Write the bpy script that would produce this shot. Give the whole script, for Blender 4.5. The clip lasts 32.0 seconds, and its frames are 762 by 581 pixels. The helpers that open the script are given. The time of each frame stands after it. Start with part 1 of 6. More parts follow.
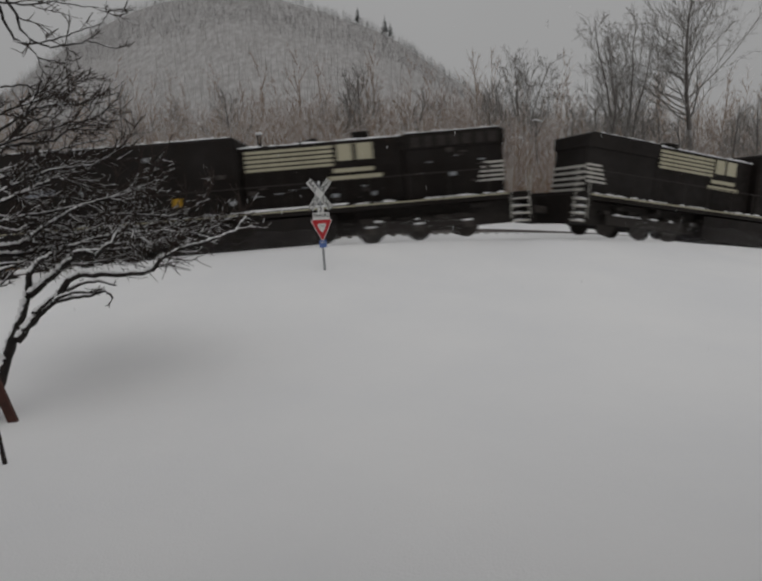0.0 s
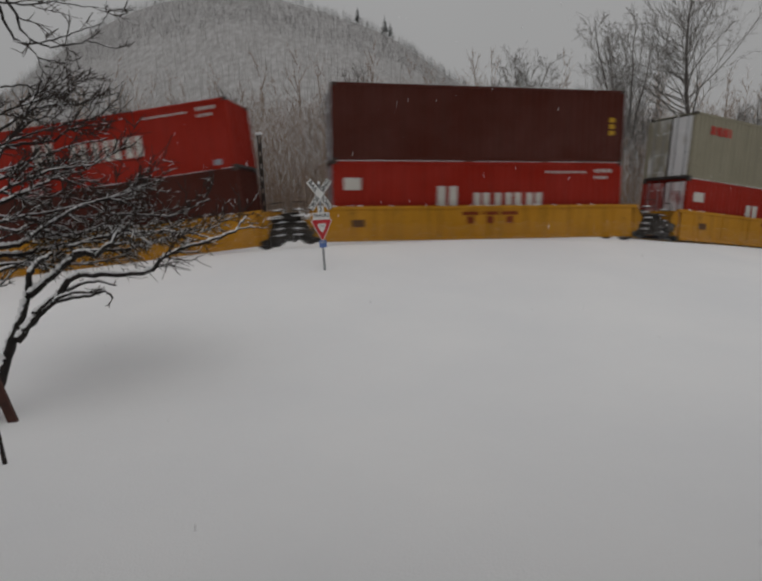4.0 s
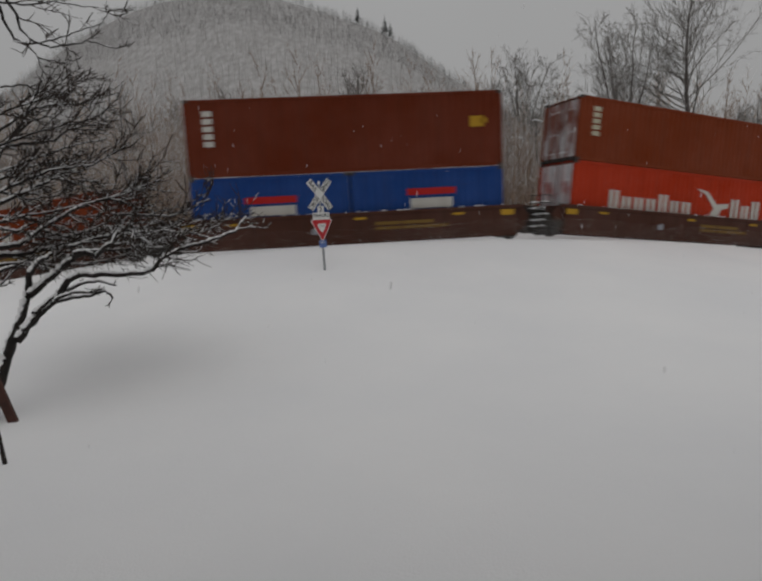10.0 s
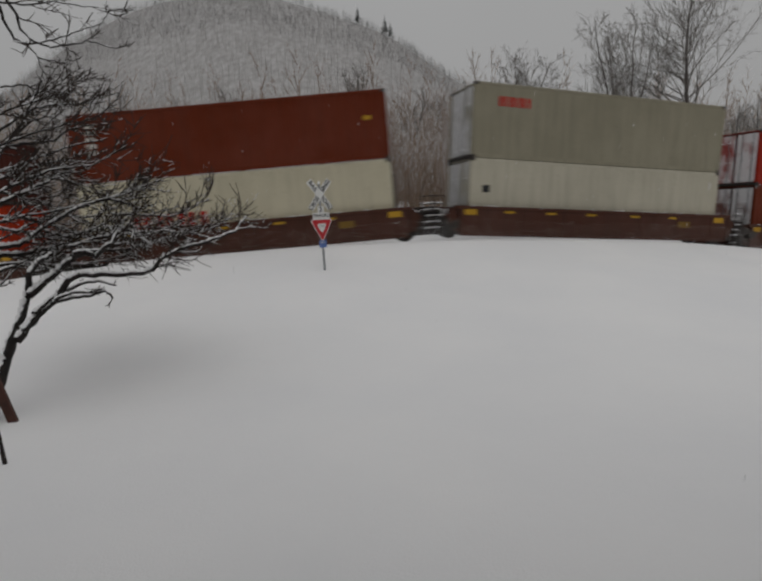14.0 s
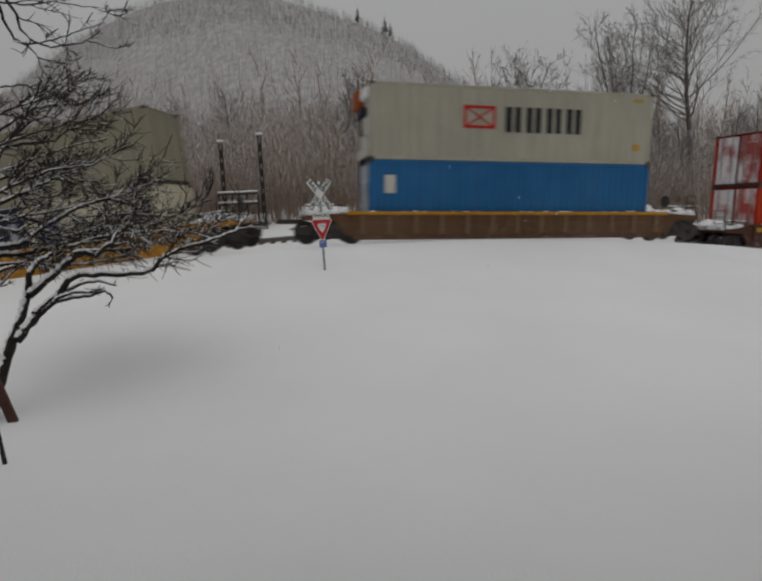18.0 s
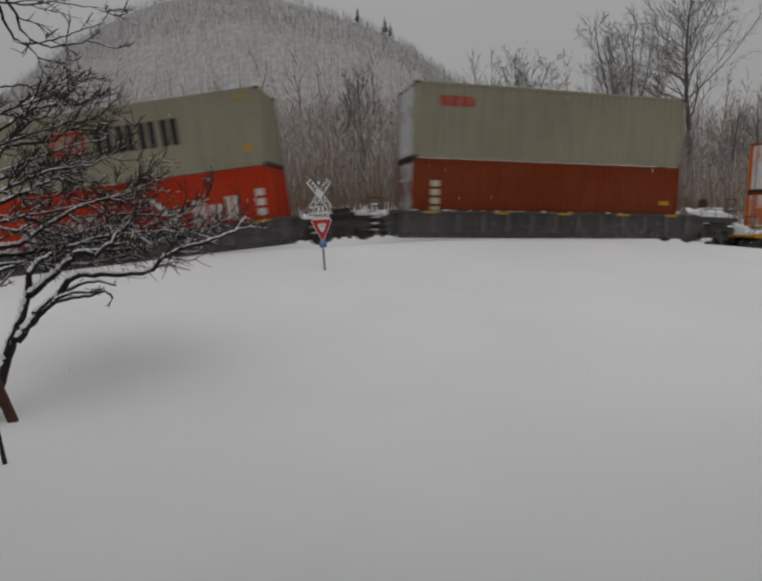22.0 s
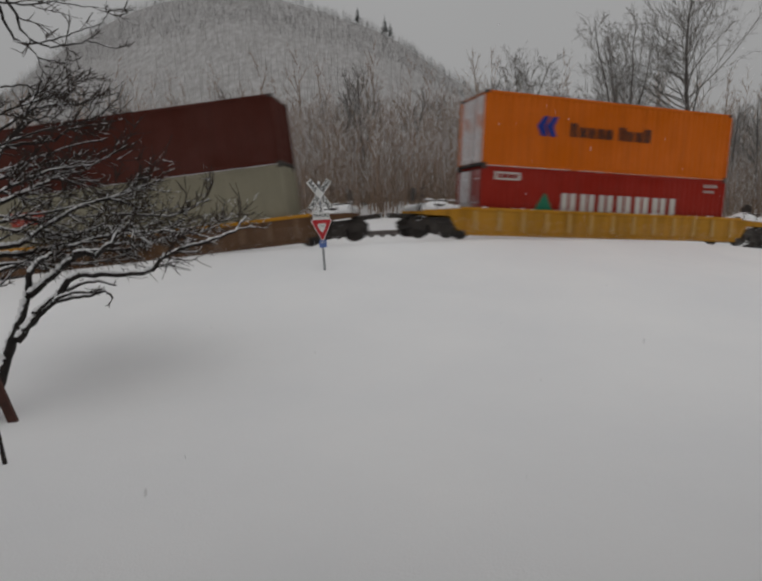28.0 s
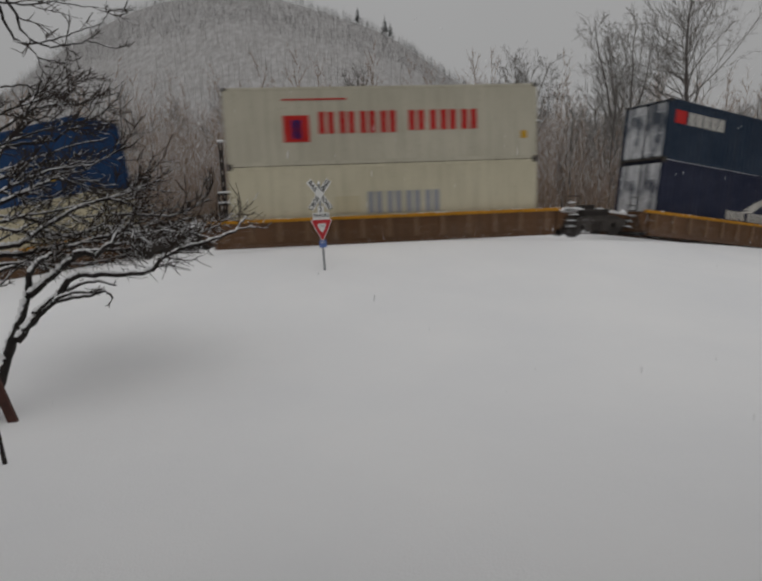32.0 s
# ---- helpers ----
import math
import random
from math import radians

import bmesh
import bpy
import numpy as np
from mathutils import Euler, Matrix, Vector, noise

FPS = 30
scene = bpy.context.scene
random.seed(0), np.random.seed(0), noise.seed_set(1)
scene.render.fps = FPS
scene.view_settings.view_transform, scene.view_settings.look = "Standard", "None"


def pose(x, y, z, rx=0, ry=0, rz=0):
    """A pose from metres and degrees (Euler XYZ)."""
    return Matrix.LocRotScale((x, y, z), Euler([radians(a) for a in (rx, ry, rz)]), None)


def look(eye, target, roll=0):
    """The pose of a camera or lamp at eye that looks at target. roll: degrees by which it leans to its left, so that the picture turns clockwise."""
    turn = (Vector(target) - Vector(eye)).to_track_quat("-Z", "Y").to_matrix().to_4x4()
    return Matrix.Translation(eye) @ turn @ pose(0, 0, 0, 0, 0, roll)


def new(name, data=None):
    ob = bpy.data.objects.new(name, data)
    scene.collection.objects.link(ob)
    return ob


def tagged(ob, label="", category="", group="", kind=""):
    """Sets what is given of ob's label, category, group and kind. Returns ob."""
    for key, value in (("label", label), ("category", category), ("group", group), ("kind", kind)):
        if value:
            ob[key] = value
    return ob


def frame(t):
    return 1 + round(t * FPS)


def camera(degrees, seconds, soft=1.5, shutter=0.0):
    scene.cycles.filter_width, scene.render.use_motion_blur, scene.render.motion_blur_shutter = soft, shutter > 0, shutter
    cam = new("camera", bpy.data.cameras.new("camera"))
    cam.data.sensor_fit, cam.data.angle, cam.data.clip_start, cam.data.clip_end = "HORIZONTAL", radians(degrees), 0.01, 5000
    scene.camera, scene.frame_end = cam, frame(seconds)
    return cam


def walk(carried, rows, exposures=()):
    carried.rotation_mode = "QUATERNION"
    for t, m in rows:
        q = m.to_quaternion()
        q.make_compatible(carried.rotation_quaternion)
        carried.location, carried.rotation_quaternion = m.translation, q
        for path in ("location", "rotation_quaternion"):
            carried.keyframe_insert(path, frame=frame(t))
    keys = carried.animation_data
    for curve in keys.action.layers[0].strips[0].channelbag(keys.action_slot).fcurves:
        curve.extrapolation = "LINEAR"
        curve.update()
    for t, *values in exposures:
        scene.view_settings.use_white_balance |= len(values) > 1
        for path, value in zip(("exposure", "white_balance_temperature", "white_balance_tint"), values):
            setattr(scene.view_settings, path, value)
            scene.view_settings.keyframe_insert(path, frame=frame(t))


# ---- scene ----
cam = camera(70.0, 32.0, soft=2.5, shutter=0.45)
PITCH, ROLL = -8.41, -2.41
EYE = Vector((0, 0, 3.2))
VIEW = look(EYE, EYE + Vector((0, math.cos(radians(PITCH)), math.sin(radians(PITCH)))), ROLL)
walk(cam, [(0.0, VIEW), (32.0, VIEW)], [(0.0, 0.03), (32.0, 0.085)])

# ---- world and sun: overcast winter day ----
world = bpy.data.worlds.new("overcast")
scene.world = world
world.use_nodes = True
wn, wl = world.node_tree.nodes, world.node_tree.links
wn.clear()
w_out = wn.new("ShaderNodeOutputWorld")
w_bg = wn.new("ShaderNodeBackground")
w_sky = wn.new("ShaderNodeTexSky")
w_sky.sky_type = "NISHITA"
w_sky.sun_disc = False
w_sky.sun_elevation, w_sky.sun_rotation = radians(68), radians(160)
w_sky.dust_density = 6.0
w_grey = wn.new("ShaderNodeHueSaturation")
w_grey.inputs["Saturation"].default_value = 0.10
w_coord = wn.new("ShaderNodeTexCoord")
w_sep = wn.new("ShaderNodeSeparateXYZ")
# overcast: dull towards the horizon, brightest overhead
w_up = wn.new("ShaderNodeMath")
w_up.operation, w_up.use_clamp = "MAXIMUM", True
w_up.inputs[1].default_value = 0.0
w_pow = wn.new("ShaderNodeMath")
w_pow.operation = "POWER"
w_pow.inputs[1].default_value = 6.0
w_low = wn.new("ShaderNodeMath")
w_low.operation = "MULTIPLY_ADD"
w_low.inputs[1].default_value, w_low.inputs[2].default_value = 0.10, 0.295
w_ramp = wn.new("ShaderNodeMath")
w_ramp.operation = "MULTIPLY_ADD"
w_ramp.inputs[1].default_value = 0.24
w_cloud = wn.new("ShaderNodeTexNoise")
w_cloud.inputs["Scale"].default_value, w_cloud.inputs["Detail"].default_value = 1.6, 4.0
w_cl = wn.new("ShaderNodeMapRange")
w_cl.inputs["To Min"].default_value, w_cl.inputs["To Max"].default_value = 0.94, 1.06
w_mul = wn.new("ShaderNodeMath")
w_mul.operation = "MULTIPLY"
w_mix = wn.new("ShaderNodeMix")
w_mix.data_type = "RGBA"
w_mix.inputs[0].default_value = 0.12
w_scale = wn.new("ShaderNodeVectorMath")
w_scale.operation = "SCALE"
w_scale.inputs["Scale"].default_value = 0.08
wl.new(w_coord.outputs["Generated"], w_sep.inputs[0])
wl.new(w_sep.outputs["Z"], w_up.inputs[0])
wl.new(w_up.outputs[0], w_pow.inputs[0])
wl.new(w_up.outputs[0], w_low.inputs[0])
wl.new(w_pow.outputs[0], w_ramp.inputs[0])
wl.new(w_low.outputs[0], w_ramp.inputs[2])
wl.new(w_coord.outputs["Generated"], w_cloud.inputs["Vector"])
wl.new(w_cloud.outputs["Fac"], w_cl.inputs["Value"])
wl.new(w_ramp.outputs[0], w_mul.inputs[0])
wl.new(w_cl.outputs["Result"], w_mul.inputs[1])
wl.new(w_sky.outputs["Color"], w_grey.inputs["Color"])
wl.new(w_grey.outputs["Color"], w_scale.inputs[0])
w_tint = wn.new("ShaderNodeCombineColor")
wl.new(w_mul.outputs[0], w_tint.inputs[0])
wl.new(w_mul.outputs[0], w_tint.inputs[1])
wl.new(w_mul.outputs[0], w_tint.inputs[2])
wl.new(w_tint.outputs[0], w_mix.inputs[6])
wl.new(w_scale.outputs[0], w_mix.inputs[7])
wl.new(w_mix.outputs[2], w_bg.inputs["Color"])
w_bg.inputs["Strength"].default_value = 1.0
wl.new(w_bg.outputs[0], w_out.inputs[0])

sun_data = bpy.data.lights.new("sun", "SUN")
sun_data.energy, sun_data.angle, sun_data.color = 0.25, radians(60), (1.0, 0.97, 0.93)
sun = new("sun", sun_data)
sun.matrix_world = look((8, -22, 60), (0, 0, 0))


# ---- materials ----
def node_mat(name):
    m = bpy.data.materials.new(name)
    m.use_nodes = True
    n, l = m.node_tree.nodes, m.node_tree.links
    return m, n, l, n["Principled BSDF"]


def noise_node(n, l, scale, detail=3.0, stretch=None, coord="Object"):
    tc = n.new("ShaderNodeTexCoord")
    src = tc.outputs[coord]
    if stretch:
        mp = n.new("ShaderNodeMapping")
        mp.inputs["Scale"].default_value = stretch
        l.new(src, mp.inputs[0])
        src = mp.outputs[0]
    tx = n.new("ShaderNodeTexNoise")
    tx.inputs["Scale"].default_value, tx.inputs["Detail"].default_value = scale, detail
    l.new(src, tx.inputs["Vector"])
    return tx.outputs["Fac"]


def ramp(n, l, src, lo, hi, a=0.0, b=1.0):
    r = n.new("ShaderNodeMapRange")
    r.inputs["From Min"].default_value, r.inputs["From Max"].default_value = lo, hi
    r.inputs["To Min"].default_value, r.inputs["To Max"].default_value = a, b
    l.new(src, r.inputs["Value"])
    return r.outputs["Result"]


def mixed(n, l, fac, a, b):
    mx = n.new("ShaderNodeMix")
    mx.data_type = "RGBA"
    l.new(fac, mx.inputs[0])
    for s, v in ((mx.inputs[6], a), (mx.inputs[7], b)):
        if isinstance(v, tuple):
            s.default_value = (*v, 1)
        else:
            l.new(v, s)
    return mx.outputs[2]


def bumped(n, l, bsdf, src, strength, dist):
    b = n.new("ShaderNodeBump")
    b.inputs["Strength"].default_value, b.inputs["Distance"].default_value = strength, dist
    l.new(src, b.inputs["Height"])
    l.new(b.outputs[0], bsdf.inputs["Normal"])


def paint(name, rgb, rough=0.55, grime=0.45):
    """Weathered paint: broad fading, vertical grime streaks, fine speckle."""
    m, n, l, p = node_mat(name)
    fade = ramp(n, l, noise_node(n, l, 0.5, 4), 0.35, 0.7)
    streak = ramp(n, l, noise_node(n, l, 1.0, 4, (5.0, 5.0, 0.35)), 0.45, 0.8, 0.0, grime)
    speck = ramp(n, l, noise_node(n, l, 9.0, 5), 0.62, 0.75, 0.0, grime * 0.8)
    faded = tuple(min(1, c * 1.12 + 0.012) for c in rgb)
    dirty = tuple(c * 0.45 + d for c, d in zip(rgb, (0.018, 0.013, 0.009)))
    c = mixed(n, l, fade, rgb, faded)
    c = mixed(n, l, streak, c, dirty)
    c = mixed(n, l, speck, c, (0.06, 0.035, 0.022))
    l.new(c, p.inputs["Base Color"])
    l.new(ramp(n, l, noise_node(n, l, 3.0, 3), 0.3, 0.7, rough - 0.1, rough + 0.15), p.inputs["Roughness"])
    p.inputs["Specular IOR Level"].default_value = 0.12
    bumped(n, l, p, noise_node(n, l, 2.2, 3), 0.25, 0.012)
    return m


def plain(name, rgb, rough=0.6, metal=0.0, vary=0.25, scale=6.0, bump=0.01):
    m, n, l, p = node_mat(name)
    c = mixed(n, l, ramp(n, l, noise_node(n, l, scale, 5), 0.3, 0.75), tuple(x * (1 - vary) for x in rgb),
              tuple(min(1, x * (1 + vary)) for x in rgb))
    l.new(c, p.inputs["Base Color"])
    p.inputs["Roughness"].default_value, p.inputs["Metallic"].default_value = rough, metal
    if bump:
        bumped(n, l, p, noise_node(n, l, scale * 3, 4), 0.4, bump)
    return m


def snow_mat(name, grain=True):
    m, n, l, p = node_mat(name)
    c = mixed(n, l, ramp(n, l, noise_node(n, l, 0.25, 4), 0.35, 0.7), (0.80, 0.805, 0.82), (0.85, 0.85, 0.855))
    l.new(c, p.inputs["Base Color"])
    p.inputs["Roughness"].default_value = 0.85
    p.inputs["Specular IOR Level"].default_value = 0.15
    if grain:
        a = n.new("ShaderNodeMath")
        a.operation = "MULTIPLY_ADD"
        l.new(noise_node(n, l, 0.8, 3), a.inputs[0])
        a.inputs[1].default_value = 6.0
        l.new(noise_node(n, l, 40.0, 3), a.inputs[2])
        bumped(n, l, p, a.outputs[0], 0.25, 0.02)
    return m


def bark(name, dark, light, frost, lo, hi):
    """Bark with wet snow stuck to the faces that look up."""
    m, n, l, p = node_mat(name)
    c = mixed(n, l, ramp(n, l, noise_node(n, l, 7.0, 4, (3, 3, 0.6)), 0.35, 0.7), dark, light)
    g = n.new("ShaderNodeNewGeometry")
    s = n.new("ShaderNodeSeparateXYZ")
    l.new(g.outputs["Normal"], s.inputs[0])
    a = n.new("ShaderNodeMath")
    a.operation = "MULTIPLY_ADD"
    l.new(noise_node(n, l, 3.0, 4), a.inputs[0])
    a.inputs[1].default_value = 0.9
    l.new(s.outputs["Z"], a.inputs[2])
    c = mixed(n, l, ramp(n, l, a.outputs[0], lo, hi), c, frost)
    l.new(c, p.inputs["Base Color"])
    p.inputs["Roughness"].default_value = 0.9
    return m


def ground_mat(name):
    """Clean snow on the open bank; on the wooded flat and the hill it lies thin over leaf litter and brush, with
    distance haze painted into the same grey.
    """
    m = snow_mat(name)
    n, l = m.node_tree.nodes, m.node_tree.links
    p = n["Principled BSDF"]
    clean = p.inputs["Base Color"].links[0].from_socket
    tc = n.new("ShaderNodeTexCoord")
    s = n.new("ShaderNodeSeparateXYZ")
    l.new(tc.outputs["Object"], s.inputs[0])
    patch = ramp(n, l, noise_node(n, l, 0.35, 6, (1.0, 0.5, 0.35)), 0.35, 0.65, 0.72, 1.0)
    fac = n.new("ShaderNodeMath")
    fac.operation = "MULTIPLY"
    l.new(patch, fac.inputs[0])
    # haze put into the colour: the ground greys with distance
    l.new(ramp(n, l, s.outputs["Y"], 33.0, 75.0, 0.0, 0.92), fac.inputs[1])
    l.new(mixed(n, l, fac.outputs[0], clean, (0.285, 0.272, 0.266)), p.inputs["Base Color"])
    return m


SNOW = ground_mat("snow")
SNOW_CAP = snow_mat("snow_clump", False)
BARK = bark("wet_bark", (0.009, 0.007, 0.006), (0.026, 0.019, 0.016), (0.72, 0.73, 0.75), 1.12, 1.4)
TWIG = bark("wet_twig", (0.018, 0.011, 0.008), (0.040, 0.026, 0.019), (0.74, 0.75, 0.77), 1.22, 1.5)
WOOD_NEAR = bark("grey_trunk", (0.12, 0.108, 0.100), (0.20, 0.182, 0.17), (0.62, 0.62, 0.63), 0.9, 1.5)
WOOD_TWIG = bark("grey_brown_twig", (0.27, 0.195, 0.145), (0.40, 0.298, 0.225), (0.62, 0.62, 0.63), 0.76, 1.36)
# trunk colours paled all round: painted distance haze, besides snow on upper faces
WOOD_HILL = bark("hazy_frosted_trunk", (0.42, 0.408, 0.398), (0.54, 0.53, 0.52), (0.58, 0.58, 0.59), 0.6, 1.5)
WOOD_CREST = bark("grey_crest_wood", (0.20, 0.194, 0.184), (0.28, 0.272, 0.26), (0.55, 0.55, 0.56), 0.7, 1.4)
WOOD_RIDGE = bark("grey_brown_crown", (0.19, 0.178, 0.166), (0.27, 0.252, 0.236), (0.52, 0.52, 0.53), 0.7, 1.4)
CONIFER = bark("snowy_needles", (0.05, 0.06, 0.055), (0.10, 0.11, 0.10), (0.55, 0.56, 0.57), 0.8, 1.3)
DARK = plain("grimy_black_steel", (0.024, 0.019, 0.016), 0.85, 0.0, 0.4)
GRIT = plain("brake_dust_steel", (0.042, 0.034, 0.029), 0.75, 0.0, 0.4)
RAIL = plain("worn_rail_steel", (0.20, 0.18, 0.17), 0.4, 0.8, 0.2)
GALV = plain("galvanised_steel", (0.33, 0.34, 0.35), 0.5, 0.6, 0.2)
WOODEN = plain("red_brown_timber", (0.070, 0.026, 0.018), 0.8, 0.0, 0.35)
TIMBER = plain("creosoted_timber", (0.05, 0.04, 0.033), 0.85, 0.0, 0.4)
SIDING = plain("weathered_brown_boards", (0.11, 0.085, 0.065), 0.8, 0, 0.3, 2.0)
SIGN_WHITE = plain("white_sheeting", (0.74, 0.74, 0.72), 0.45, 0, 0.06, 9, 0)
SIGN_RED = plain("red_sheeting", (0.50, 0.022, 0.028), 0.45, 0, 0.1, 9, 0)
SIGN_BLUE = plain("blue_sheeting", (0.10, 0.17, 0.42), 0.45, 0, 0.1, 9, 0)
SIGN_BLACK = plain("black_sheeting", (0.02, 0.02, 0.02), 0.5, 0, 0.1, 9, 0)
GLASS = plain("cab_glass", (0.02, 0.022, 0.025), 0.08, 0, 0.1, 2, 0)
REEFER = plain("reefer_unit_grey", (0.065, 0.062, 0.060), 0.6, 0, 0.25)
PAINTS = {
    "teal": (0.017, 0.116, 0.094), "bone": (0.34, 0.325, 0.26), "maroon": (0.068, 0.015, 0.009), "grey": (0.240, 0.220, 0.160),
    "red": (0.27, 0.015, 0.006), "scarlet": (0.38, 0.030, 0.006), "orange": (0.54, 0.116, 0.002),
    "brown": (0.120, 0.0200, 0.0055), "rust": (0.168, 0.029, 0.0055), "blue": (0.012, 0.050, 0.20), "deep": (0.010, 0.038, 0.105), "cream": (0.46, 0.41, 0.285),
    "white": (0.43, 0.402, 0.32), "sky": (0.018, 0.115, 0.27), "navy": (0.016, 0.020, 0.042), "ivory": (0.50, 0.46, 0.34),
    "green": (0.012, 0.042, 0.028), "slate": (0.015, 0.027, 0.048), "silver": (0.255, 0.245, 0.225),
    "car_yellow": (0.43, 0.198, 0.013), "car_brown": (0.066, 0.025, 0.016), "car_grey": (0.062, 0.057, 0.056),
    "car_ochre": (0.40, 0.19, 0.016), "car_umber": (0.110, 0.056, 0.027),
    "m_white": (0.50, 0.48, 0.44), "m_black": (0.02, 0.02, 0.022), "m_blue": (0.012, 0.03, 0.20), "m_red": (0.40, 0.018, 0.016),
    "m_yellow": (0.42, 0.24, 0.02), "m_green": (0.02, 0.16, 0.09), "m_grey": (0.26, 0.27, 0.30), "loco": (0.011, 0.0085, 0.0075),
    "sheet": (0.24, 0.25, 0.215), "rust_cowl": (0.30, 0.075, 0.02), "rib_ochre": (0.46, 0.28, 0.085), "rib_umber": (0.175, 0.105, 0.060), "rib_grey": (0.10, 0.094, 0.092), "m_dull": (0.17, 0.10, 0.02), "m_buff": (0.44, 0.41, 0.30),
}
MATS = {}


def crusted(key):
    """Paint with blown snow stuck to it in patches."""
    if ("crust", key) in MATS:
        return MATS["crust", key]
    m = paint("snow_crusted_" + key, PAINTS[key], 0.7, 0.42)
    n, l = m.node_tree.nodes, m.node_tree.links
    p = n["Principled BSDF"]
    base = p.inputs["Base Color"].links[0].from_socket
    info = n.new("ShaderNodeObjectInfo")
    a = n.new("ShaderNodeMath")
    a.operation = "MULTIPLY_ADD"
    l.new(info.outputs["Random"], a.inputs[0])
    a.inputs[1].default_value = 0.30
    l.new(noise_node(n, l, 1.3, 5, (1, 1.6, 0.6)), a.inputs[2])
    l.new(mixed(n, l, ramp(n, l, a.outputs[0], 0.48, 0.66, 0.08, 0.86), base, (0.72, 0.725, 0.74)), p.inputs["Base Color"])
    MATS["crust", key] = m
    return m


def mat(key):
    if key not in MATS:
        MATS[key] = paint("paint_" + key, PAINTS[key], 0.62 if key[:2] != "m_" else 0.65, 0.75 if key[:4] == "car_" else (0.42 if key[:2] != "m_" else 0.3))
    return MATS[key]


# ---- mesh building ----
class Shape:
    """Vertices and faces of one mesh, gathered piece by piece."""

    def __init__(self):
        self.v, self.f = [], []

    def add(self, vs, fs, convex=True):
        o = len(self.v)
        vs = [Vector(p) for p in vs]
        c = sum(vs, Vector()) / len(vs)
        for face in fs:
            if convex:
                a, b, d = (vs[face[i]] for i in (0, 1, 2))
                mid = sum((vs[i] for i in face), Vector()) / len(face)
                if (b - a).cross(d - b).dot(mid - c) < 0:
                    face = face[::-1]
            self.f.append(tuple(o + i for i in face))
        self.v.extend(tuple(p) for p in vs)
        return self

    def box(self, x0, y0, z0, x1, y1, z1, b=0.0):
        if b <= 0:
            vs = [(x, y, z) for x in (x0, x1) for y in (y0, y1) for z in (z0, z1)]
            return self.add(vs, [(0, 1, 3, 2), (4, 5, 7, 6), (0, 1, 5, 4), (2, 3, 7, 6), (0, 2, 6, 4), (1, 3, 7, 5)])
        vs, ix = [], {}
        for i, x in enumerate((x0, x1)):
            for j, y in enumerate((y0, y1)):
                for k, z in enumerate((z0, z1)):
                    s = [b * (1 - 2 * q) for q in (i, j, k)]
                    ix[i, j, k] = len(vs)
                    vs += [(x, y + s[1], z + s[2]), (x + s[0], y, z + s[2]), (x + s[0], y + s[1], z)]
        fs = []
        for i in (0, 1):
            fs.append([ix[i, j, k] for j, k in ((0, 0), (0, 1), (1, 1), (1, 0))])
            fs.append([ix[j, i, k] + 1 for j, k in ((0, 0), (0, 1), (1, 1), (1, 0))])
            fs.append([ix[j, k, i] + 2 for j, k in ((0, 0), (0, 1), (1, 1), (1, 0))])
            for j in (0, 1):
                fs.append([ix[i, j, 0], ix[i, j, 1], ix[i, j, 1] + 1, ix[i, j, 0] + 1])
                fs.append([ix[i, 0, j], ix[i, 1, j], ix[i, 1, j] + 2, ix[i, 0, j] + 2])
                fs.append([ix[0, i, j] + 1, ix[1, i, j] + 1, ix[1, i, j] + 2, ix[0, i, j] + 2])
                for k in (0, 1):
                    o = ix[i, j, k]
                    fs.append([o, o + 1, o + 2])
        return self.add(vs, fs)

    def prism(self, outline, y0, y1):
        """An outline in x and z, drawn out from y0 to y1."""
        n = len(outline)
        o = len(self.v)
        self.v += [(x, y0, z) for x, z in outline] + [(x, y1, z) for x, z in outline]
        area = sum(outline[i][0] * outline[(i + 1) % n][1] - outline[(i + 1) % n][0] * outline[i][1] for i in range(n))
        fwd = (area > 0) == (y0 < y1)
        faces = [tuple(range(n)), tuple(range(2 * n - 1, n - 1, -1))] + [((i + 1) % n, i, n + i, n + (i + 1) % n) for i in range(n)]
        for face in faces:
            face = face if fwd else face[::-1]
            self.f.append(tuple(o + i for i in face))
        return self

    def tube(self, a, b, r0, r1, n=8, caps=True):
        a, b = Vector(a), Vector(b)
        d = (b - a).normalized()
        u = d.orthogonal().normalized()
        w = d.cross(u)
        o = len(self.v)
        for c, r in ((a, r0), (b, r1)):
            for i in range(n):
                t = 2 * math.pi * i / n
                self.v.append(tuple(c + r * (math.cos(t) * u + math.sin(t) * w)))
        for i in range(n):
            j = (i + 1) % n
            self.f.append((o + i, o + j, o + n + j, o + n + i))
        if caps:
            self.f.append(tuple(o + i for i in range(n - 1, -1, -1)))
            self.f.append(tuple(o + n + i for i in range(n)))
        return self

    def pipe(self, pts, radii, n=4):
        """A bent tapering tube."""
        o = len(self.v)
        m = len(pts)
        u = None
        for k in range(m):
            d = (pts[min(k + 1, m - 1)] - pts[max(k - 1, 0)])
            d = d.normalized() if d.length > 1e-9 else Vector((0, 0, 1))
            u = d.orthogonal().normalized() if u is None else (u - u.dot(d) * d)
            u = u.normalized() if u.length > 1e-6 else d.orthogonal().normalized()
            w = d.cross(u)
            for i in range(n):
                t = 2 * math.pi * i / n
                self.v.append(tuple(pts[k] + radii[k] * (math.cos(t) * u + math.sin(t) * w)))
        for k in range(m - 1):
            for i in range(n):
                j = (i + 1) % n
                self.f.append((o + k * n + i, o + k * n + j, o + (k + 1) * n + j, o + (k + 1) * n + i))
